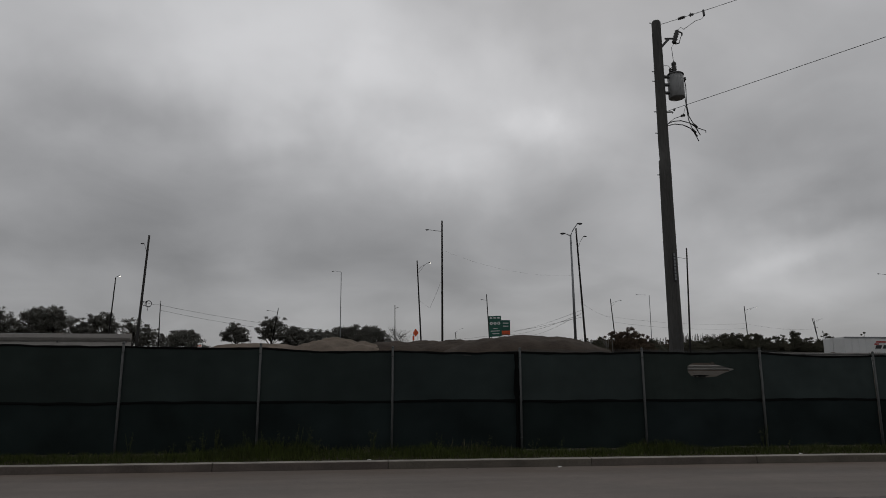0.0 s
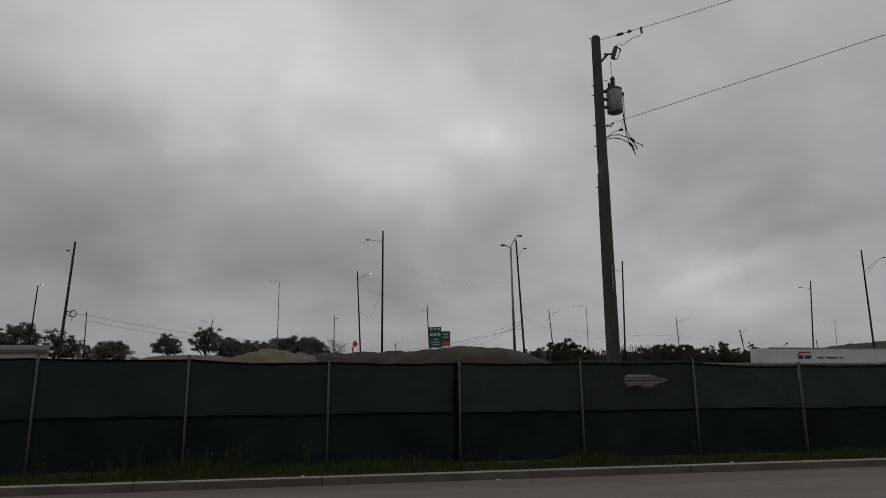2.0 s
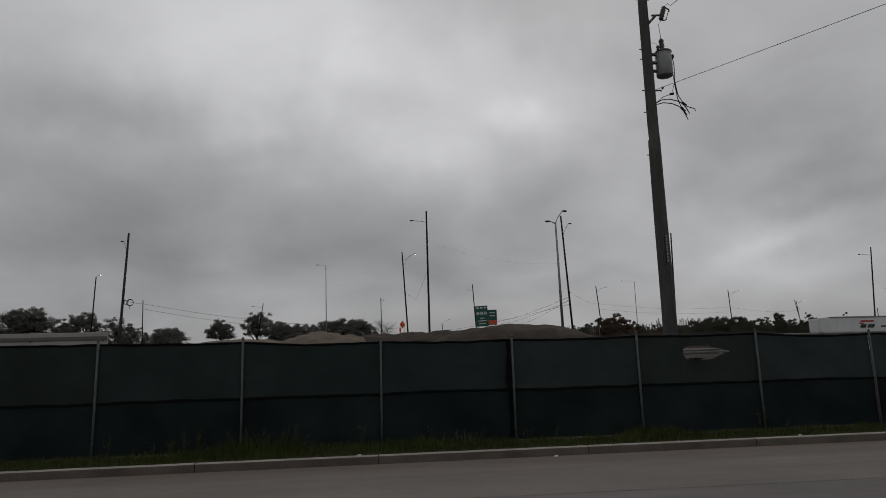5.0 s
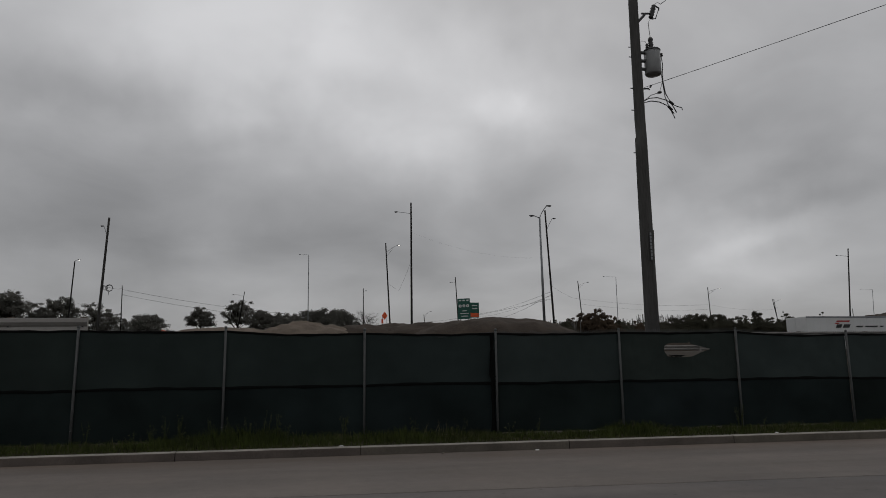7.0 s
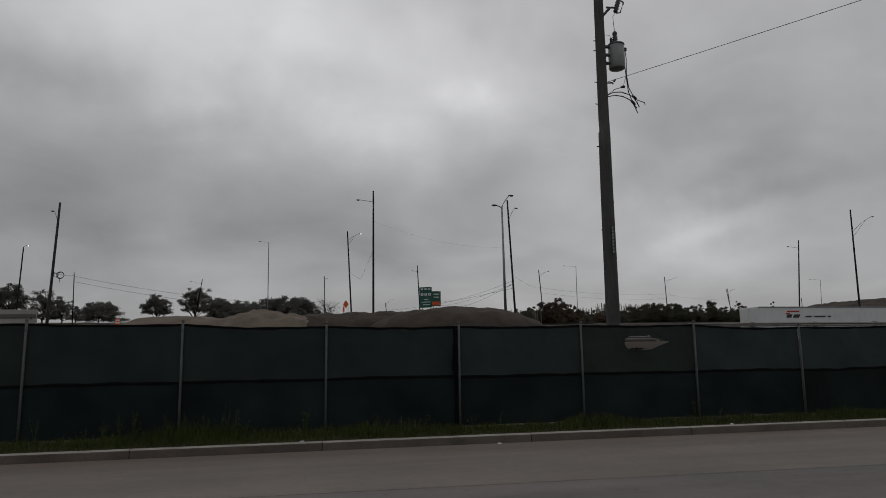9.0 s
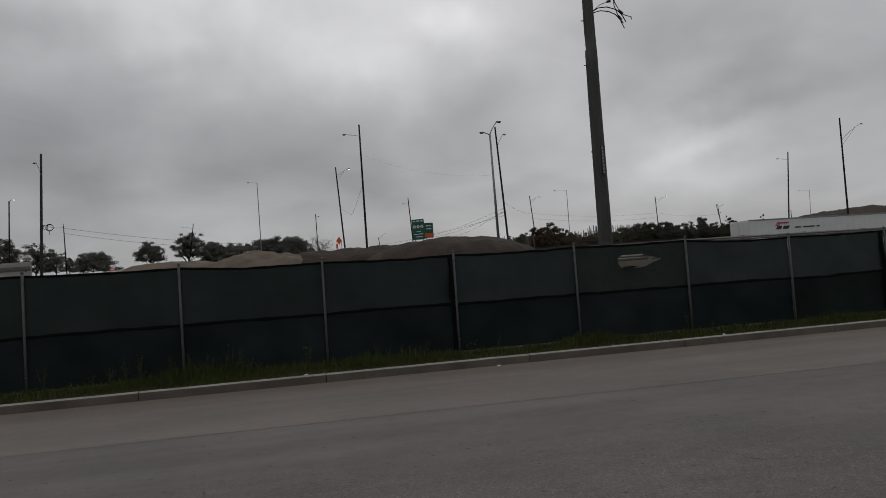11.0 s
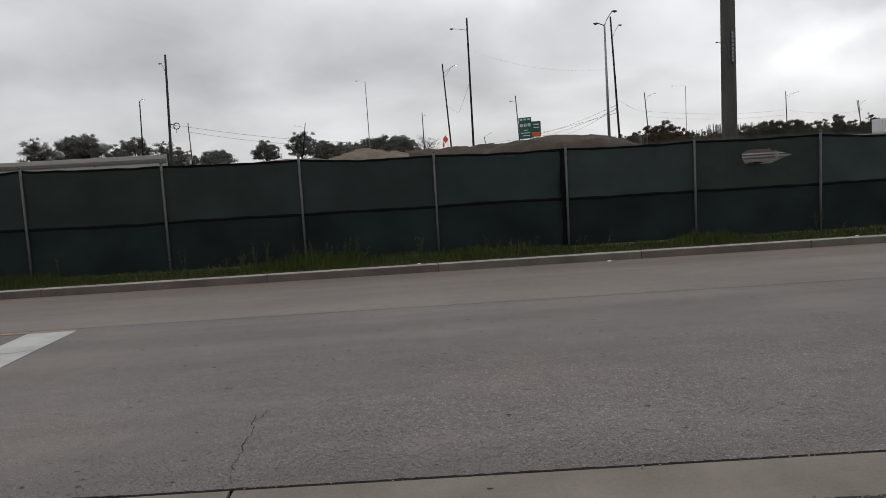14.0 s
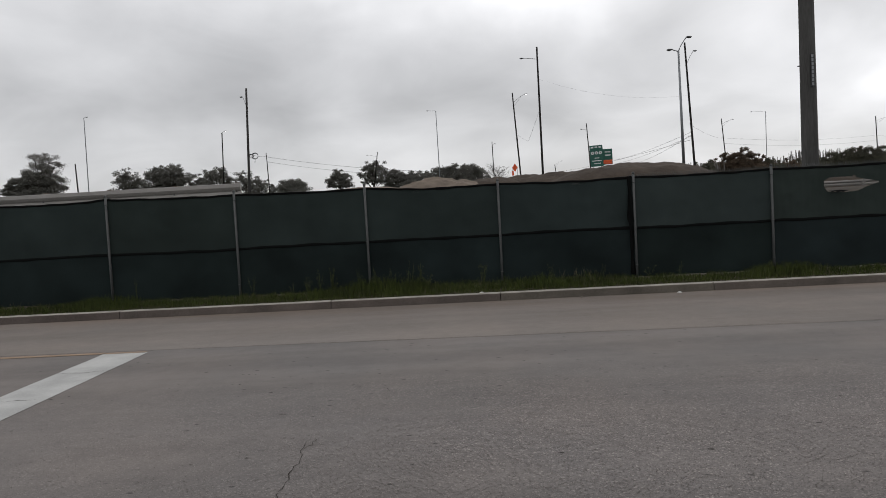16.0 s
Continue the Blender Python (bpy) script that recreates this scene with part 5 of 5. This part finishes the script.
# ---------------------------------------------------------------- lorry on the highway
def semi_truck(x, y):
    g = 1.12
    t = empty("semi_truck", x, y, g, "white box semi-trailer lorry on the highway behind the fence", "truck")
    L_, W, z0, z1 = 16.15, 2.6, 1.15, 4.08
    body = part("trailer_box", box(bmesh.new(), 0, L_, 0, W, z0, z1, 0.03), M_trailer, t)
    part("roof_rail", box(bmesh.new(), -0.01, L_ + 0.01, -0.025, 0.03, z1 - 0.11, z1 + 0.012, 0.01), M_alu, body)
    part("bottom_rail", box(bmesh.new(), -0.01, L_ + 0.01, -0.025, 0.03, z0 - 0.02, z0 + 0.16, 0.01), M_alu, body)
    for i in range(1, 26):
        part("side_post", box(bmesh.new(), i * L_ / 26 - 0.02, i * L_ / 26 + 0.02, -0.012, 0.01, z0 + 0.17, z1 - 0.12, 0.004), M_trailer, body)
    for yy in (0.66, 1.95):
        part("rear_door", box(bmesh.new(), -0.03, 0.005, yy - 0.6, yy + 0.6, z0 + 0.08, z1 - 0.1, 0.012), M_trailer, body)
    # emblem shapes, no lettering
    def slant(name, x0, x1, za, zb, mat, lean=0.16, label=""):
        bm = box(bmesh.new(), x0, x1, -0.03, -0.014, za, zb)
        for v in bm.verts:
            v.co.x += lean * (v.co.z - za) / 0.3
        part(name, bm, mat, body, label)
    slant("emblem_bar", 2.7, 3.9, 3.62, 3.74, M_red, label="red emblem stripe")
    slant("emblem_bar", 2.55, 2.95, 3.45, 3.56, M_red, label="red emblem stripe")
    for x0, x1 in ((2.6, 3.1), (3.25, 3.85)):
        slant("emblem", x0, x1, 3.14, 3.42, M_logo, label="black emblem block")
    xx = 4.5
    for w in (0.62, 1.15, 0.34):
        slant("letter_bar", xx, xx + w, 3.18, 3.30, M_logo, 0.05)
        xx += w + 0.22
    def wheel(px, py, r=0.52):
        bm = bmesh.new()
        tube(bm, [(px, py - 0.14, r), (px, py - 0.12, r), (px, py + 0.12, r), (px, py + 0.14, r)], [r * 0.92, r, r, r * 0.92], 24)
        wl = part("tyre", bm, M_black, t)
        part("rim", tube(bmesh.new(), [(px, py - 0.155, r), (px, py - 0.10, r)], [r * 0.5, r * 0.56], 18), M_alu, wl)
    for px in (1.6, 2.9, 14.6, 15.9, 20.3):
        for py in (0.2, 2.4):
            wheel(px, py)
    part("chassis", box(bmesh.new(), 0.4, 15.6, 0.8, 1.8, 0.85, 1.16, 0.02), M_black, t)
    part("tractor_frame", box(bmesh.new(), 13.9, 20.9, 0.85, 1.75, 0.55, 0.84, 0.02), M_black, t)
    bm = bmesh.new()
    prof = [(16.6, 0.8), (16.6, 3.9), (17.4, 4.0), (18.5, 3.55), (18.9, 2.6), (20.8, 2.15), (21.2, 1.9), (21.3, 0.7)]
    a = [bm.verts.new((px, 0.1, pz)) for px, pz in prof]
    b = [bm.verts.new((px, 2.5, pz)) for px, pz in prof]
    for k in range(len(prof)):
        bm.faces.new((a[k], b[k], b[(k + 1) % len(prof)], a[(k + 1) % len(prof)]))
    bm.faces.new(a); bm.faces.new(list(reversed(b)))
    bmesh.ops.recalc_face_normals(bm, faces=bm.faces)
    bmesh.ops.bevel(bm, geom=list(bm.edges), offset=0.07, segments=2, affect="EDGES")
    cab = part("cab", bm, M_trailer, t)
    part("side_window", box(bmesh.new(), 17.7, 18.6, 0.075, 0.12, 2.45, 3.2, 0.02), M_logo, cab)


semi_truck(34.5, 35.0)


def excavator(x, y):
    g = 8.0
    e = empty("excavator", x, y, g, "dark excavator with a bent boom on the distant hill", "excavator")
    for dy in (-1.2, 1.2):
        part("track", box(bmesh.new(), -2, 2, dy - 0.35, dy + 0.35, -0.6, 0.5, 0.25), M_black, e)
    part("house", box(bmesh.new(), -1.6, 1.6, -1.3, 1.3, 0.5, 2.0, 0.15), M_orange, e)
    part("cab", box(bmesh.new(), -0.2, 1.4, -1.25, -0.2, 2.0, 3.2, 0.12), M_logo, e)
    part("boom", tube(bmesh.new(), [(-1, 0, 1.8), (-3.2, 0, 5.0), (-5.8, 0, 5.6)], [0.45, 0.5, 0.3], 6), M_lamp, e)
    part("stick", tube(bmesh.new(), [(-5.8, 0, 5.7), (-8.0, 0, 3.6)], [0.32, 0.2], 6), M_lamp, e)
    part("bucket", box(bmesh.new(), -8.7, -7.5, -0.6, 0.6, 2.4, 3.6, 0.2), M_lamp, e)


excavator(163.5, 130)


def gravel(count, seed):
    """Loose stones along the broken edge of the lot and the gutter."""
    rnd = random.Random(seed)
    verts, faces = [], []
    for _ in range(count):
        x = rnd.uniform(-12, 8)
        y = edge(x) + 0.01 - abs(rnd.gauss(0, 0.10)) if rnd.random() < 0.93 else edge(x) + abs(rnd.gauss(0, 0.05))
        if rnd.random() < 0.06:
            y = gut(x) - 0.01 + rnd.gauss(0, 0.02)
        r = rnd.uniform(0.002, 0.010)
        k = len(verts)
        z = 0.008 + r * 0.4
        verts += [(x - r, y, z), (x, y - r * 0.8, z), (x + r, y, z), (x, y + r, z), (x + r * 0.2, y, z + r * 0.7), (x, y, z - r * 0.5)]
        for a in range(4):
            faces += [(k + a, k + (a + 1) % 4, k + 4), (k + (a + 1) % 4, k + a, k + 5)]
    ob = raw("gravel", verts, faces, M_stone_road)
    tagged(ob, "loose gravel along the broken asphalt edge", "gravel", kind="stuff")


gravel(3200, 21)


def road_stones(count, seed):
    """Stones standing proud of the worn binder in the near lane."""
    rnd = random.Random(seed)
    verts, faces = [], []
    while count:
        x, u = rnd.uniform(-8.5, 4.5), rnd.random() ** 0.62
        y = -8.1 + (gut(x) + 0.03 + 8.1) * u
        if rnd.random() > 0.15 + 0.85 * smooth(-7.0, -3.8, x) or rnd.random() > 0.62 + 0.5 * noise.noise((x * 0.8, y * 0.8, 3)) + 0.3 * noise.noise((x * 2.6, y * 2.6, 5)):
            continue
        count -= 1
        r = rnd.uniform(0.0025, 0.0058)
        k = len(verts)
        z = 0.0035
        verts += [(x - r, y, z), (x, y - r * rnd.uniform(0.6, 1), z), (x + r, y, z), (x, y + r, z), (x - r * 0.4, y - r * 0.2, z + r * 0.75), (x + r * 0.4, y + r * 0.1, z + r * 0.7)]
        faces += [(k, k + 1, k + 4), (k + 1, k + 5, k + 4), (k + 1, k + 2, k + 5), (k + 2, k + 3, k + 5), (k + 3, k + 4, k + 5), (k + 3, k, k + 4)]
    ob = raw("road_stones", verts, faces, M_stone_road)
    tagged(ob, "small worn stones standing proud of the asphalt", "stones", kind="stuff")


road_stones(38000, 77)


def road_pits(seed):
    """Flat flakes with the shade of holes left by lost stones painted in, thickest where the smooth overlay gives way.
    """
    rnd = random.Random(seed)
    verts, faces = [], []
    for i in range(330):
        x = rnd.uniform(-9, 6)
        y = -8.1 - 0.03 * (x + 3) + rnd.gauss(0, 0.35) if i < 150 else rnd.uniform(-11.4, -8.0)
        r = 0.0035 + 0.012 * rnd.random() ** 2.2
        k, n = len(verts), 8
        for a in range(n):
            d = r * rnd.uniform(0.25, 1.3)
            verts.append((x + math.cos(a * 0.785) * d * 1.7, y + math.sin(a * 0.785) * d * 1.2, 0.0042))
        verts.append((x, y, 0.0036))
        faces += [(k + a, k + (a + 1) % n, k + n) for a in range(n)]
    tagged(raw("road_pits", verts, faces, M_pit), "small flat flakes painted dark as shaded pits in the asphalt", "pits", kind="stuff")


road_pits(15)
